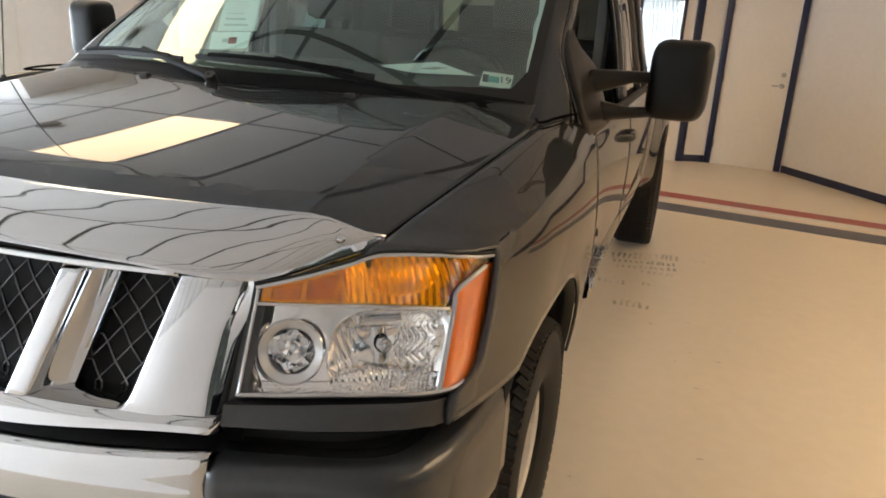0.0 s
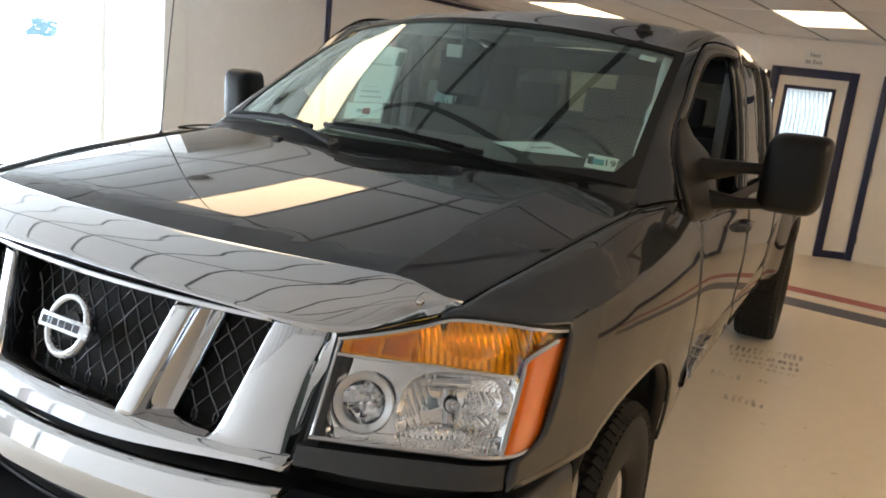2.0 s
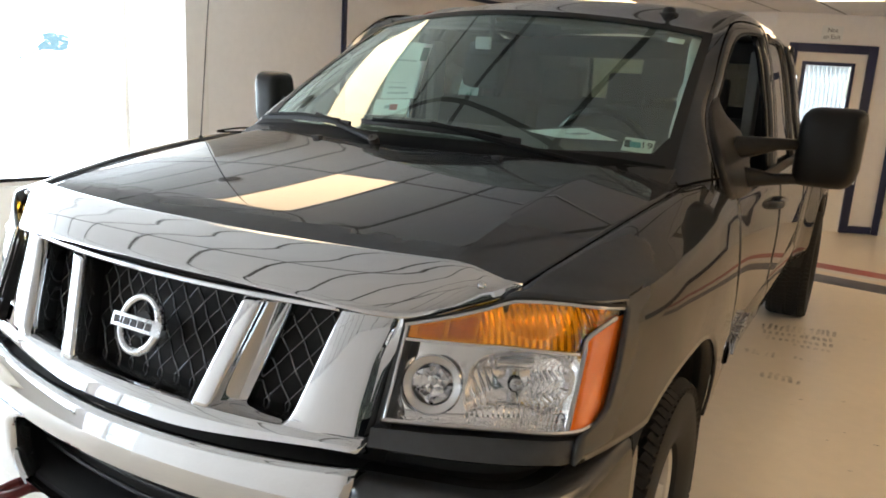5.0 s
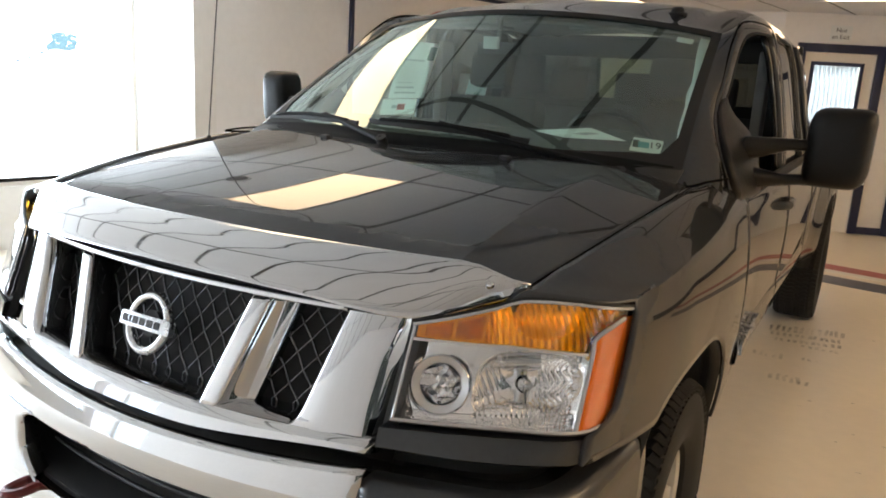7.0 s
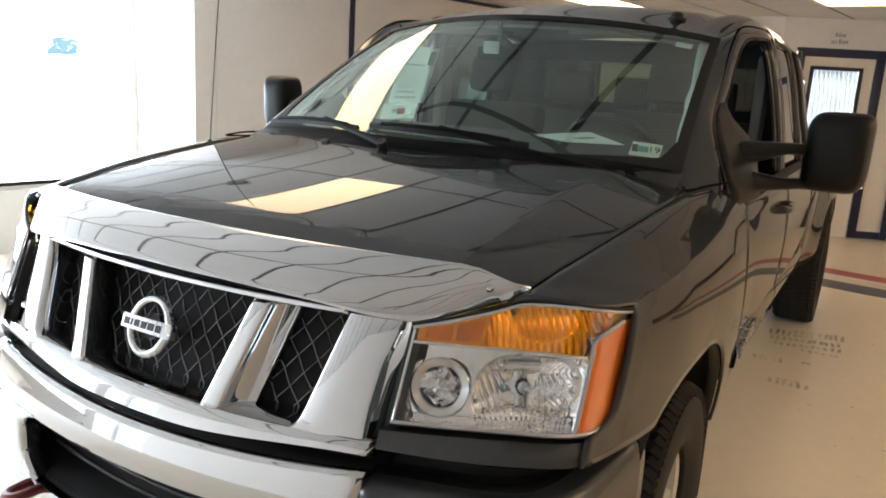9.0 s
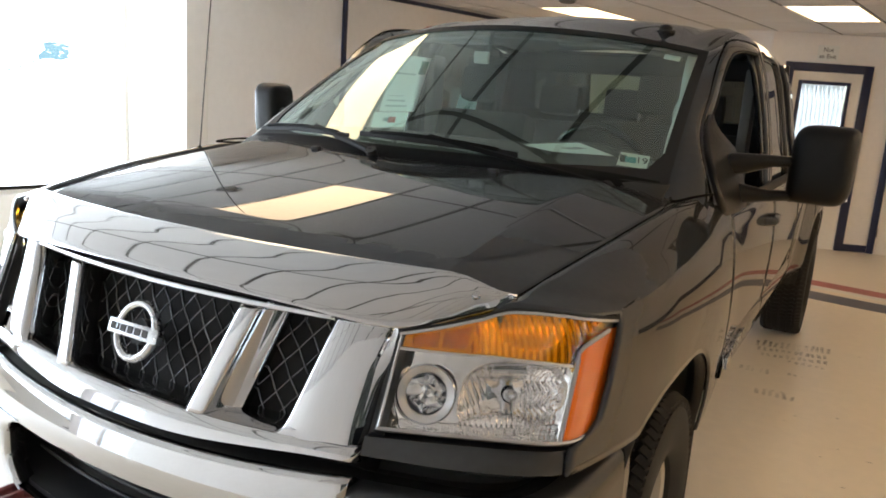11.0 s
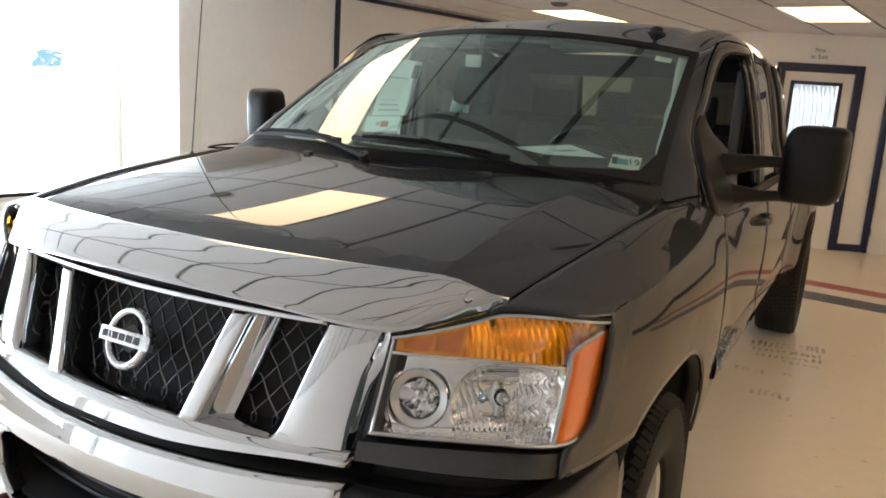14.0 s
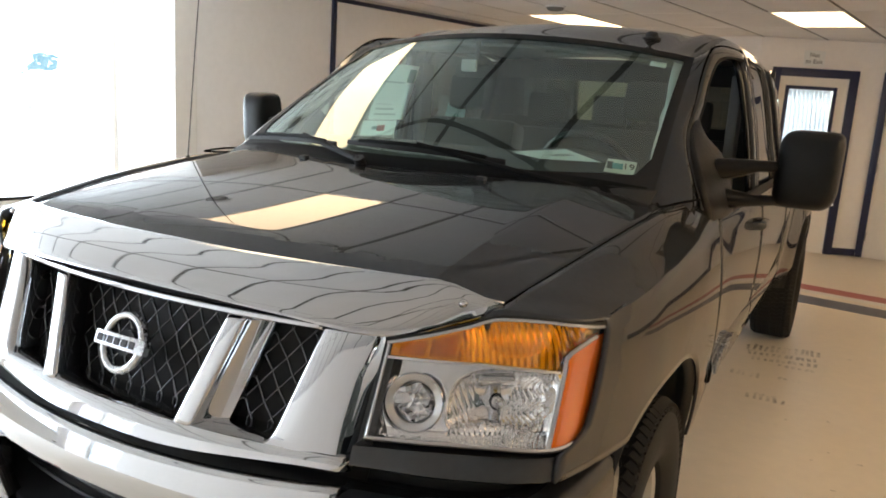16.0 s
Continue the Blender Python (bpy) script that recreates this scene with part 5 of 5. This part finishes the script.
    # its end turns back to meet the fender
    for out, back in ((0.006, 0.006), (0.010, 0.020), (0.011, 0.045)):
        fp.append([(p[0] + out, p[1] + back, p[2]) for p in fp[23]])
    part("headlight_filler", flip(grid(fp), s), PAINT, truck, smooth=40)

# front bumper: chrome middle, painted ends
def bumper_y(x):
    return -0.112 + 0.23 * x * x


sec = [(0.055, 0.790), (0.036, 0.803), (0.024, 0.8015), (0.0170, 0.797), (0.0140, 0.791), (0.0100, 0.780), (0.0058, 0.768), (0.0024, 0.7575), (0.0010, 0.754), (0.0, 0.750), (0.0, 0.704), (0.004, 0.696), (0.03, 0.690)]
g = [[(x, bumper_y(x) + d, z + 0.018 * (x / 0.5) ** 2 * smoothstep(0.745, 0.80, z)) for d, z in sec] for x in np.linspace(-0.60, 0.60, 41)]
bumper = part("front_bumper", grid(g), CHROME, truck, "chrome front bumper with grey ends", smooth=50, thick=0.004)
g = [[(x, bumper_y(x) + d, z) for d, z in ((0.03, 0.53), (0.0, 0.525), (-0.004, 0.50), (0.01, 0.44), (0.05, 0.42))] for x in np.linspace(-0.60, 0.60, 41)]
part("lower_lip", grid(g), CHROME, bumper, smooth=50, thick=0.004)
part("air_intake", grid([[(x, bumper_y(x) + d, z) for d, z in ((0.03, 0.685), (0.12, 0.66), (0.12, 0.55), (0.03, 0.53))] for x in np.linspace(-0.60, 0.60, 21)]), BLACK_PLASTIC, bumper)
for k in range(3):
    z = 0.575 + 0.035 * k
    part("intake_bar", tube([(x, bumper_y(x) + 0.095, z) for x in np.linspace(-0.42, 0.42, 15)], 0.006, 6), BLACK_PLASTIC, bumper)
# black sheet in place of the shade between grille and bumper
part("bumper_gap_shade", grid([[(x, bumper_y(x) + d, z) for d, z in ((0.05, 0.795), (0.15, 0.80), (0.15, 0.87))] for x in np.linspace(-0.62, 0.62, 25)]), SEAL_AND_SHADE, truck, thick=0.004)
for s in (1, -1):
    # side of the air intake with rounded corners
    end = []
    for z in np.linspace(0.702, 0.500, 41):
        xi = 0.425 - 0.075 * max(0, (z - 0.640) / 0.06) ** 2.2 - 0.115 * max(0, (0.590 - z) / 0.09) ** 2.0
        end.append([(xi - 0.004, bumper_y(xi) + 0.045, z)] + [(xi + q, bumper_y(xi + q) + e, z) for q, e in ((0.0, 0.012), (0.003, 0.004), (0.010, 0.0))] + [(xi + 0.010 + (0.59 - xi) * k / 6, bumper_y(xi + 0.010 + (0.59 - xi) * k / 6), z) for k in range(1, 7)])
    part("bumper_cheek", flip(grid(end), s), CHROME, bumper, thick=0.004, smooth=50)
    path = spline([(0.604, -0.03), (0.72, 0.005), (0.84, 0.045), (0.925, 0.105), (0.968, 0.20), (0.985, 0.34), (1.000, 0.525)], 6)
    cap = []
    for i, (x, y) in enumerate(path):
        d = np.array(path[min(i + 1, len(path) - 1)]) - np.array(path[max(i - 1, 0)])
        n = np.array((d[1], -d[0])) / np.linalg.norm(d)
        rise = 0.004 * smoothstep(0.25, 0.5, y)
        cap.append([(x - n[0] * q, y - n[1] * q, z + rise * (z > 0.7)) for q, z in ((0.10, 0.808), (0.055, 0.812), (0.026, 0.808), (0.010, 0.796), (0.003, 0.775), (0.0, 0.745), (0.0, 0.60), (0.012, 0.50), (0.05, 0.46))])
    part("bumper_end", flip(grid(cap), s), PAINT, bumper, "grey painted bumper end", thick=0.004, smooth=50)
    # black sheet in place of the shade above the bumper end
    part("end_gap_shade", flip(grid([[(x - 0.10, y + 0.05, 0.79), (x - 0.09, y + 0.11, 0.80), (x - 0.09, y + 0.13, 0.90)] for x, y in path]), s), SEAL_AND_SHADE, truck, thick=0.003)
    bm = tube(spline([(s * 0.40, -0.02, 0.50), (s * 0.40, -0.12, 0.50), (s * 0.37, -0.15, 0.505), (s * 0.34, -0.12, 0.51), (s * 0.34, -0.02, 0.51)], 5), 0.013, 8)
    part("tow_hook", bm, mat("dark_red_paint", (0.16, 0.02, 0.02), 0.4, vary=0.2, scale=20), truck, "dark red tow hook")

# wheels
TREAD = [(-0.108, 0.034), (-0.068, 0.028), (-0.023, 0.036), (0.023, 0.036), (0.068, 0.028), (0.108, 0.034)]


def wheel(cx, y, s):
    m = Matrix.Translation((cx, y, TYRE_R)) @ Matrix.Diagonal((1, 0.93, 0.93, 1))
    m_rim = m @ Matrix.Translation((-s * 0.012, 0, 0))
    w = part("wheel", lathe([(0.205, s * 0.070), (0.212, s * 0.106), (0.240, s * 0.126), (0.310, s * 0.134), (0.352, s * 0.130), (0.384, s * 0.120), (0.402, s * 0.100), (0.403, 0), (0.402, -s * 0.100), (0.384, -s * 0.120), (0.31, -s * 0.134), (0.22, -s * 0.118), (0.205, -s * 0.085)], m, 72), RUBBER, truck, "black off-road tyre on a pale alloy wheel", smooth=35)
    blocks = bmesh.new()
    for k in range(78):
        a = 2 * math.pi * k / 78
        for i, (x, wd) in enumerate(TREAD):
            aa = a + (0.05 if i % 2 else 0) + 0.06 * abs(x) / 0.1
            bmat = m @ Matrix.Rotation(aa, 4, "X") @ Matrix.Translation((x, 0, 0.406)) @ Matrix.Rotation(0.35 * (-1) ** i, 4, "Z")
            edge = abs(x) > 0.1
            bmesh.ops.create_cube(blocks, size=1, matrix=bmat @ Matrix.Translation((0, 0, -0.008 if edge else 0)) @ Matrix.Rotation(math.copysign(0.5, x) if edge else 0, 4, "Y") @ Matrix.Diagonal((wd, 0.022, 0.016, 1)))
    part("tread", blocks, RUBBER, w, smooth=0)
    lug = bmesh.new()
    for k in range(78):
        a = 2 * math.pi * k / 78
        bmesh.ops.create_cube(lug, size=1, matrix=m @ Matrix.Rotation(a, 4, "X") @ Matrix.Translation((s * 0.124, 0, 0.375)) @ Matrix.Rotation(s * 0.3, 4, "Y") @ Matrix.Diagonal((0.005, 0.014 if k % 2 else 0.020, 0.022, 1)))
    part("sidewall", lug, RUBBER, w, smooth=0)
    rim = lathe([(0.209, s * 0.080), (0.211, s * 0.100), (0.203, s * 0.104), (0.192, s * 0.096), (0.184, s * 0.06), (0.180, -s * 0.05), (0.17, -s * 0.08)], m_rim, 64)
    part("rim", rim, ALLOY, w)
    sp = bmesh.new()
    for k in range(6):
        a = 2 * math.pi * k / 6 + 0.2
        bmat = m_rim @ Matrix.Rotation(a, 4, "X")
        prof = [(0.05, 0.036, 0.050), (0.10, 0.032, 0.064), (0.15, 0.038, 0.078), (0.196, 0.056, 0.090)]
        rings = []
        for r, hw, dx in prof:
            rings.append([sp.verts.new(bmat @ Vector((s * (dx + e), q, r))) for q, e in ((-hw, -0.03), (-hw * 0.8, 0.0), (hw * 0.8, 0.0), (hw, -0.03))])
        for p, q in zip(rings, rings[1:]):
            for j in range(3):
                sp.faces.new((p[j], p[j + 1], q[j + 1], q[j]))
    part("spokes", sp, ALLOY, w, thick=0.01)
    part("hub_cap", lathe([(0.07, s * 0.04), (0.068, s * 0.07), (0.055, s * 0.082), (0.001, s * 0.086)], m_rim, 32), ALLOY, w)
    part("brake_disc", lathe([(0.17, -s * 0.02), (0.17, s * 0.01), (0.05, s * 0.012)], m_rim, 40), STEEL, w)


for ay in (AXLE_F, AXLE_R):
    for s in (1, -1):
        wheel(s * (0.870 if ay == AXLE_F else 0.935), ay, s)
    part("axle", tube([(-0.80, ay, TYRE_R), (0.80, ay, TYRE_R)], 0.05, 12), BLACK_PLASTIC, truck)
for s in (1, -1):
    part("mud_flap", box(s * 0.74, s * 0.975, AXLE_F + 0.50, AXLE_F + 0.515, 0.20, 0.52, 0.003), BLACK_PLASTIC, truck)
    part("mud_flap", box(s * 0.74, s * 0.975, AXLE_R + 0.50, AXLE_R + 0.515, 0.20, 0.52, 0.003), BLACK_PLASTIC, truck)

# towing mirrors
for s in (1, -1):
    sail = []
    for z in np.linspace(1.232, 1.546, 17):
        y0 = float(np.interp(z, [1.232, 1.298, 1.36, 1.416, 1.466, 1.51, 1.546], [1.455, 1.404, 1.41, 1.455, 1.525, 1.605, 1.70]))
        y1 = float(np.interp(z, [1.232, 1.40, 1.43, 1.445, 1.485, 1.52, 1.546], [1.90, 1.90, 1.89, 1.86, 1.77, 1.75, 1.74]))
        sail.append([on_cab(y0 + (y1 - y0) * k / 12, z, 0.004 + 0.032 * math.sin(math.pi * (0.06 + 0.88 * k / 12)) ** 0.6 * (0.35 + 0.65 * smoothstep(1.55, 1.46, z))) for k in range(13)])
    mir = part("side_mirror", flip(grid(sail), s), MIRROR_PLASTIC, truck, "large black plastic towing mirror on two arms", thick=0.02, smooth=60)
    out = 1.212 if s > 0 else 1.238
    part("arm", tube([(s * 0.90, 1.700, 1.385), (s * 0.935, 1.672, 1.385), (s * 0.985, 1.70, 1.392), (s * 1.06, 1.735, 1.405), (s * 1.16, 1.77, 1.408)], [0.010, 0.040, 0.034, 0.021, 0.017], 12), MIRROR_PLASTIC, mir)
    part("arm", tube([(s * 0.90, 1.700, 1.290), (s * 0.935, 1.672, 1.290), (s * 0.985, 1.70, 1.286), (s * 1.06, 1.735, 1.285), (s * 1.16, 1.77, 1.295)], [0.010, 0.040, 0.034, 0.021, 0.017], 12), MIRROR_PLASTIC, mir)
    hs = bmesh.new()
    rings = []
    for y, k in ((1.716, 0.35), (1.719, 0.60), (1.727, 0.80), (1.742, 0.93), (1.765, 0.99), (1.80, 1.0), (1.842, 1.0), (1.850, 0.985)):
        ring = []
        for q in range(40):
            a = 2 * math.pi * q / 40
            ca, sa = math.cos(a), math.sin(a)
            ring.append(hs.verts.new((s * (out + (0.101 if s > 0 else 0.075) * k * math.copysign(abs(ca) ** 0.38, ca) + 0.010 * sa), y, 1.402 + 0.134 * k * math.copysign(abs(sa) ** 0.38, sa))))
        rings.append(ring)
    for p, q in zip(rings, rings[1:]):
        for k in range(40):
            hs.faces.new((p[k], p[(k + 1) % 40], q[(k + 1) % 40], q[k]))
    hs.faces.new(rings[0][::-1])
    part("housing", hs, MIRROR_PLASTIC, mir, smooth=50)
    wide = 0.09 if s > 0 else 0.066
    part("mirror_glass", prism([(s * (out - wide), 1.285), (s * (out + wide), 1.285), (s * (out + wide + 0.008), 1.52), (s * (out - wide + 0.003), 1.52)], "y", 1.843, 1.848), mat("mirror_silver", (0.9, 0.9, 0.9), 0.02, 1.0), mir, smooth=0)

# cowl, wipers, antenna
rows = []
for j in range(33):
    u = -1 + 2 * j / 32
    y = 0.965 + 0.275 * abs(u) ** 2.2
    h = np.array((u * 0.825, y - 0.01, hood_z(u * 0.825, y) - 0.012))
    gl = np.array(ws(u * 0.99, 0.075)) + np.array((0, -0.002, 0.004))
    rows.append([h, (h + gl) / 2 + np.array((0, 0.01, -0.006)), gl])
part("cowl", grid(rows), COWL, truck, "black plastic cowl below the windscreen", thick=0.006)


def on_screen(u, w, off=0.0):
    return Vector(ws(u, w)) + Vector((0, -0.55, 0.83)) * off


WIPER = mat("matt_black_wiper", (0.006, 0.006, 0.006), 0.75, vary=0.2, scale=20, spec=0.2)


def wiper(pivot, knee, a, b):
    arm = part("wiper", tube([on_screen(*pivot, 0.008), on_screen(*pivot, 0.02), on_screen(*knee, 0.026)], [0.014, 0.012, 0.008], 8), WIPER, truck, "black windscreen wiper")
    pts = [on_screen(a[0] + (b[0] - a[0]) * k / 10, a[1] + (b[1] - a[1]) * k / 10 + 0.004 * math.sin(math.pi * k / 10), 0.014) for k in range(11)]
    part("blade", tube(pts, 0.006, 6, flat=1.6), SEAL_AND_SHADE, arm)
    part("blade_frame", tube([p + Vector((0, -0.004, 0.007 + 0.008 * math.sin(math.pi * (k + 1) / 9))) for k, p in enumerate(pts[1:-1])], 0.007, 6), WIPER, arm)
    part("pivot_cap", tube([on_screen(*pivot, -0.01), on_screen(*pivot, 0.03)], 0.018, 12), BLACK_PLASTIC, arm)


wiper((-0.08, 0.02), (-0.54, 0.118), (-1.0, 0.105), (-0.29, 0.095))
wiper((0.83, -0.005), (0.12, 0.125), (-0.23, 0.115), (0.48, 0.095))
for x in (-0.30, 0.38):
    y = 0.97
    z = hood_z(x, y)
    part("washer_nozzle", box(x - 0.014, x + 0.014, y - 0.012, y + 0.012, z - 0.003, z + 0.011, 0.004), BLACK_PLASTIC, truck)
ant = part("antenna", tube([(-0.890, 1.0, 1.258), (-0.890, 1.0, 1.276), (-0.890, 1.0, 1.292)], [0.016, 0.014, 0.005], 12), BLACK_PLASTIC, truck, "thin black whip antenna on the fender")
part("whip", tube([(-0.890, 1.0, 1.285), (-0.894, 1.04, 1.68), (-0.900, 1.09, 2.12)], [0.0025, 0.0021, 0.0018], 8), BLACK_PLASTIC, ant)
mk = lathe([(0.040, -0.008), (0.040, 0.002), (0.027, 0.004), (0.026, 0.016), (0.018, 0.025), (0.001, 0.028)], Matrix.Translation((0.515, 2.22, 1.864)) @ Matrix.Rotation(radians(-90), 4, "Y"), 24)
part("roof_antenna", mk, BLACK_PLASTIC, truck, "small black dome on the roof")
for s in (1, -1):
    for k, w in enumerate((0.05, 0.035, 0.012, 0.045, 0.02, 0.045, 0.05, 0.05)):
        y = 1.63 + 0.058 * k
        x = side_x(y, 0.70) + 0.024
        bm = prism([(y, 0.672), (y + w * 0.8, 0.672), (y + w * 0.8 + 0.006, 0.712), (y + 0.006, 0.712)], "x", s * (x - 0.004), s * (x + 0.005))
        part("emblem_bar", bm, CHROME_DULL, truck, "plain chrome bar of an emblem", smooth=0)

# cab interior
sec = [(1.10, 1.26), (1.20, 1.345), (1.38, 1.378), (1.56, 1.382), (1.64, 1.34), (1.66, 1.15), (1.62, 0.95)]
dash = part("dashboard", grid([[(x, y, z - 0.03 * (abs(x) / 0.8) ** 4) for y, z in spline(sec, 4)] for x in np.linspace(-0.84, 0.84, 21)]), DASH, truck, "dark plastic dashboard", thick=0.01)
part("instrument_hood", grid([[(x, y, z) for y, z in ((1.46, 1.378), (1.54, 1.395 - 0.5 * (x - 0.42) ** 2), (1.66, 1.405 - 0.6 * (x - 0.42) ** 2), (1.665, 1.30))] for x in np.linspace(0.22, 0.62, 13)]), DASH, dash, thick=0.008)
c, tilt = Vector((0.43, 1.80, 1.295)), radians(24)
up = Vector((0, math.sin(tilt) * -1, math.cos(tilt)))
wheel_pts = [c + Vector((1, 0, 0)) * 0.19 * math.cos(a) + up * 0.19 * math.sin(a) for a in [2 * math.pi * k / 40 for k in range(40)]]
steer = part("steering_wheel", tube(wheel_pts, 0.015, 10, closed=True), GLOSS_BLACK, truck, "dark steering wheel")
part("hub", tube([c + Vector((0, -0.05, -0.02)), c + Vector((0, 0.01, 0.004))], [0.07, 0.06], 16), DASH, steer)
for a in (0.1, math.pi - 0.1, -math.pi / 2):
    part("spoke", tube([c, c + Vector((1, 0, 0)) * 0.185 * math.cos(a) + up * 0.185 * math.sin(a)], 0.017, 8), DASH, steer)


def cushion(x0, x1, y0, y1, z0, z1, lean, soft=0.05):
    bm = box(x0, x1, 0, y1 - y0, 0, z1 - z0, soft)
    bmesh.ops.transform(bm, matrix=Matrix.Translation((0, y0, z0)) @ Matrix.Rotation(-lean, 4, "X"), verts=bm.verts)
    return bm


for x in (-0.42, 0.42):
    seat = part("front_seat", cushion(x - 0.26, x + 0.26, 2.28, 2.44, 0.92, 1.50, radians(14)), SEAT, truck, "dark cloth front seat")
    part("seat_cushion", cushion(x - 0.26, x + 0.26, 1.86, 2.38, 0.80, 0.95, 0), SEAT, seat)
    hw = 0.105
    part("headrest", cushion(x + math.copysign(0.04, x) - hw, x + math.copysign(0.04, x) + hw, 2.43, 2.53, 1.52, 1.70, radians(8), 0.035), SEAT, seat)
    for dx in (-0.05, 0.05):
        part("headrest_post", tube([(x + dx, 2.47, 1.46), (x + dx, 2.49, 1.56)], 0.007, 8), BLACK_PLASTIC, seat)
bench = part("rear_bench", cushion(-0.72, 0.72, 3.32, 3.46, 0.92, 1.44, radians(12)), SEAT, truck, "dark cloth rear bench seat")
part("bench_cushion", cushion(-0.72, 0.72, 2.92, 3.40, 0.80, 0.98, 0), SEAT, bench)
for x in (-0.42, 0.0, 0.44):
    part("headrest", cushion(x - 0.13, x + 0.13, 3.44, 3.53, 1.46, 1.64, radians(8), 0.035), SEAT, bench)
mirror = part("inner_mirror", box(-0.13, 0.05, 1.70, 1.735, 1.655, 1.705, 0.012), WIPER, truck, "inner rear-view mirror")
part("mirror_stalk", tube([(-0.045, 1.72, 1.70), (-0.045, 1.73, 1.80)], 0.01, 8), BLACK_PLASTIC, mirror)
part("toll_tag", box(-0.085, -0.02, 1.665, 1.68, 1.675, 1.722, 0.004), TRIM_LIGHT, mirror, "pale grey tag")
for s in (1, -1):
    part("grab_handle", tube(spline([(s * 0.80, 1.55, 1.45), (s * 0.765, 1.57, 1.475), (s * 0.735, 1.66, 1.55), (s * 0.745, 1.74, 1.605), (s * 0.775, 1.76, 1.625)], 4), 0.012, 8), TRIM_LIGHT, truck)
    part("belt_cover", box(s * 0.80, s * 0.845, 2.57, 2.69, 0.7, 1.74, 0.01), TRIM_GREY, truck)
    part("door_card", grid([[(s * (side_x(y, 1.0) - 0.06), y, z) for z in np.linspace(0.62, 1.21, 5)] for y in np.linspace(1.60, 3.66, 12)]), TRIM_GREY, truck, thick=0.02)
    part("sun_visor", box(s * 0.16, s * 0.60, 1.93, 2.09, 1.772, 1.785, 0.005), TRIM_GREY, truck)
# inspection sticker in the corner of the windscreen
st = part("inspection_sticker", grid([[Vector(ws(u, w)) + Vector((0, 0.004, -0.005)) for u in np.linspace(0.822, 0.93, 5)] for w in (0.136, 0.17, 0.206)]), PAPER, truck, "small white and blue inspection sticker")
def on_glass(u, w):
    o = Vector(ws(u, w))
    a, b = (Vector(ws(u + 0.02, w)) - Vector(ws(u - 0.02, w))).normalized(), (Vector(ws(u, w + 0.02)) - Vector(ws(u, w - 0.02))).normalized()
    n = a.cross(b).normalized()
    b = n.cross(a)
    return Matrix(((a.x, b.x, n.x, o.x), (a.y, b.y, n.y, o.y), (a.z, b.z, n.z, o.z), (0, 0, 0, 1)))


TEAL = mat("teal_print", (0.10, 0.36, 0.40), 0.6)
lettering("19", 0.040, on_glass(0.907, 0.171) @ pose(0, 0, -0.003), INK, st)
m_ = on_glass(0.868, 0.171)
part("teal_block", box(-0.018, 0.016, -0.015, 0.012, -0.004, -0.003, m=m_), TEAL, st, smooth=0)
m_ = on_glass(0.840, 0.171)
part("dark_block", box(-0.010, 0.009, -0.017, 0.017, -0.004, -0.003, m=m_), INK, st, smooth=0)
part("top_label", grid([[Vector(ws(u, w)) + Vector((0, 0.004, -0.005)) for u in (0.83, 0.87, 0.905)] for w in (0.885, 0.93)]), PAPER, truck, "small white label in the windscreen corner", thick=0.001)

# papers: on the dashboard and in the passenger's window
def sheet_thing(name, label, verts, material=PAPER):
    th = part(name, (verts, [(0, 1, 2, 3)]), material, None, smooth=0, thick=0.0008)
    return tagged(th, label, "paper")


dash_paper = sheet_thing("dashboard_paper", "white printed sheet lying on the dashboard", [(0.245, 1.45, 1.392), (0.434, 1.30, 1.390), (0.624, 1.35, 1.394), (0.447, 1.50, 1.416)])
for k in range(3):
    x, y = 0.43 + 0.012 * k, 1.385 + 0.02 * k
    part("print_bar", box(x, x + 0.05, y, y + 0.006, 1.398 + 0.002 * k, 1.3995 + 0.002 * k, m=None), INK, dash_paper, smooth=0)


def in_window(y0, y1, z0, z1):
    return [(-(glass_x(z) - 0.022), y, z) for y, z in ((y0, z0), (y1, z0), (y1, z1), (y0, z1))]


price = sheet_thing("window_sheet", "white sheet with green and grey print taped inside the window", in_window(2.20, 2.54, 1.43, 1.72), CARD)
CARD_RED = thin("red_print", (0.75, 0.25, 0.22))
GREEN = mat("green_print", (0.06, 0.26, 0.16), 0.6)
GREYBAR = thin("grey_print", (0.50, 0.60, 0.58))


def print_on(parent, y0, y1, z0, z1, material):
    v = [(-(glass_x(z) - 0.024), y, z) for y, z in ((y0, z0), (y1, z0), (y1, z1), (y0, z1))]
    part("print_bar", (v, [(0, 1, 2, 3)]), material, parent, smooth=0, thick=0.0006)


for k in range(7):
    print_on(price, 2.24, 2.44 - 0.03 * (k % 3), 1.455 + 0.028 * k, 1.463 + 0.028 * k, GREYBAR)
print_on(price, 2.46, 2.53, 1.63, 1.70, GREEN)
card = sheet_thing("window_card", "small white card with a red and grey mark", in_window(2.16, 2.48, 1.345, 1.425), CARD)
print_on(card, 2.30, 2.37, 1.37, 1.40, CARD_RED)
print_on(card, 2.25, 2.295, 1.378, 1.395, GREYBAR)
decal = sheet_thing("window_numbers", "pale sheet with two printed numbers in the rear window", in_window(3.0, 3.26, 1.41, 1.56), PAPER_THIN)
for k, txt in enumerate(("24", "33")):
    z = 1.525 - 0.072 * k
    lettering(txt, 0.085, Matrix.Translation((-(glass_x(z) - 0.026), 3.13, z)) @ Matrix.Rotation(radians(90), 4, "Z") @ Matrix.Rotation(radians(90), 4, "X"), GREEN, decal, "printed_number")
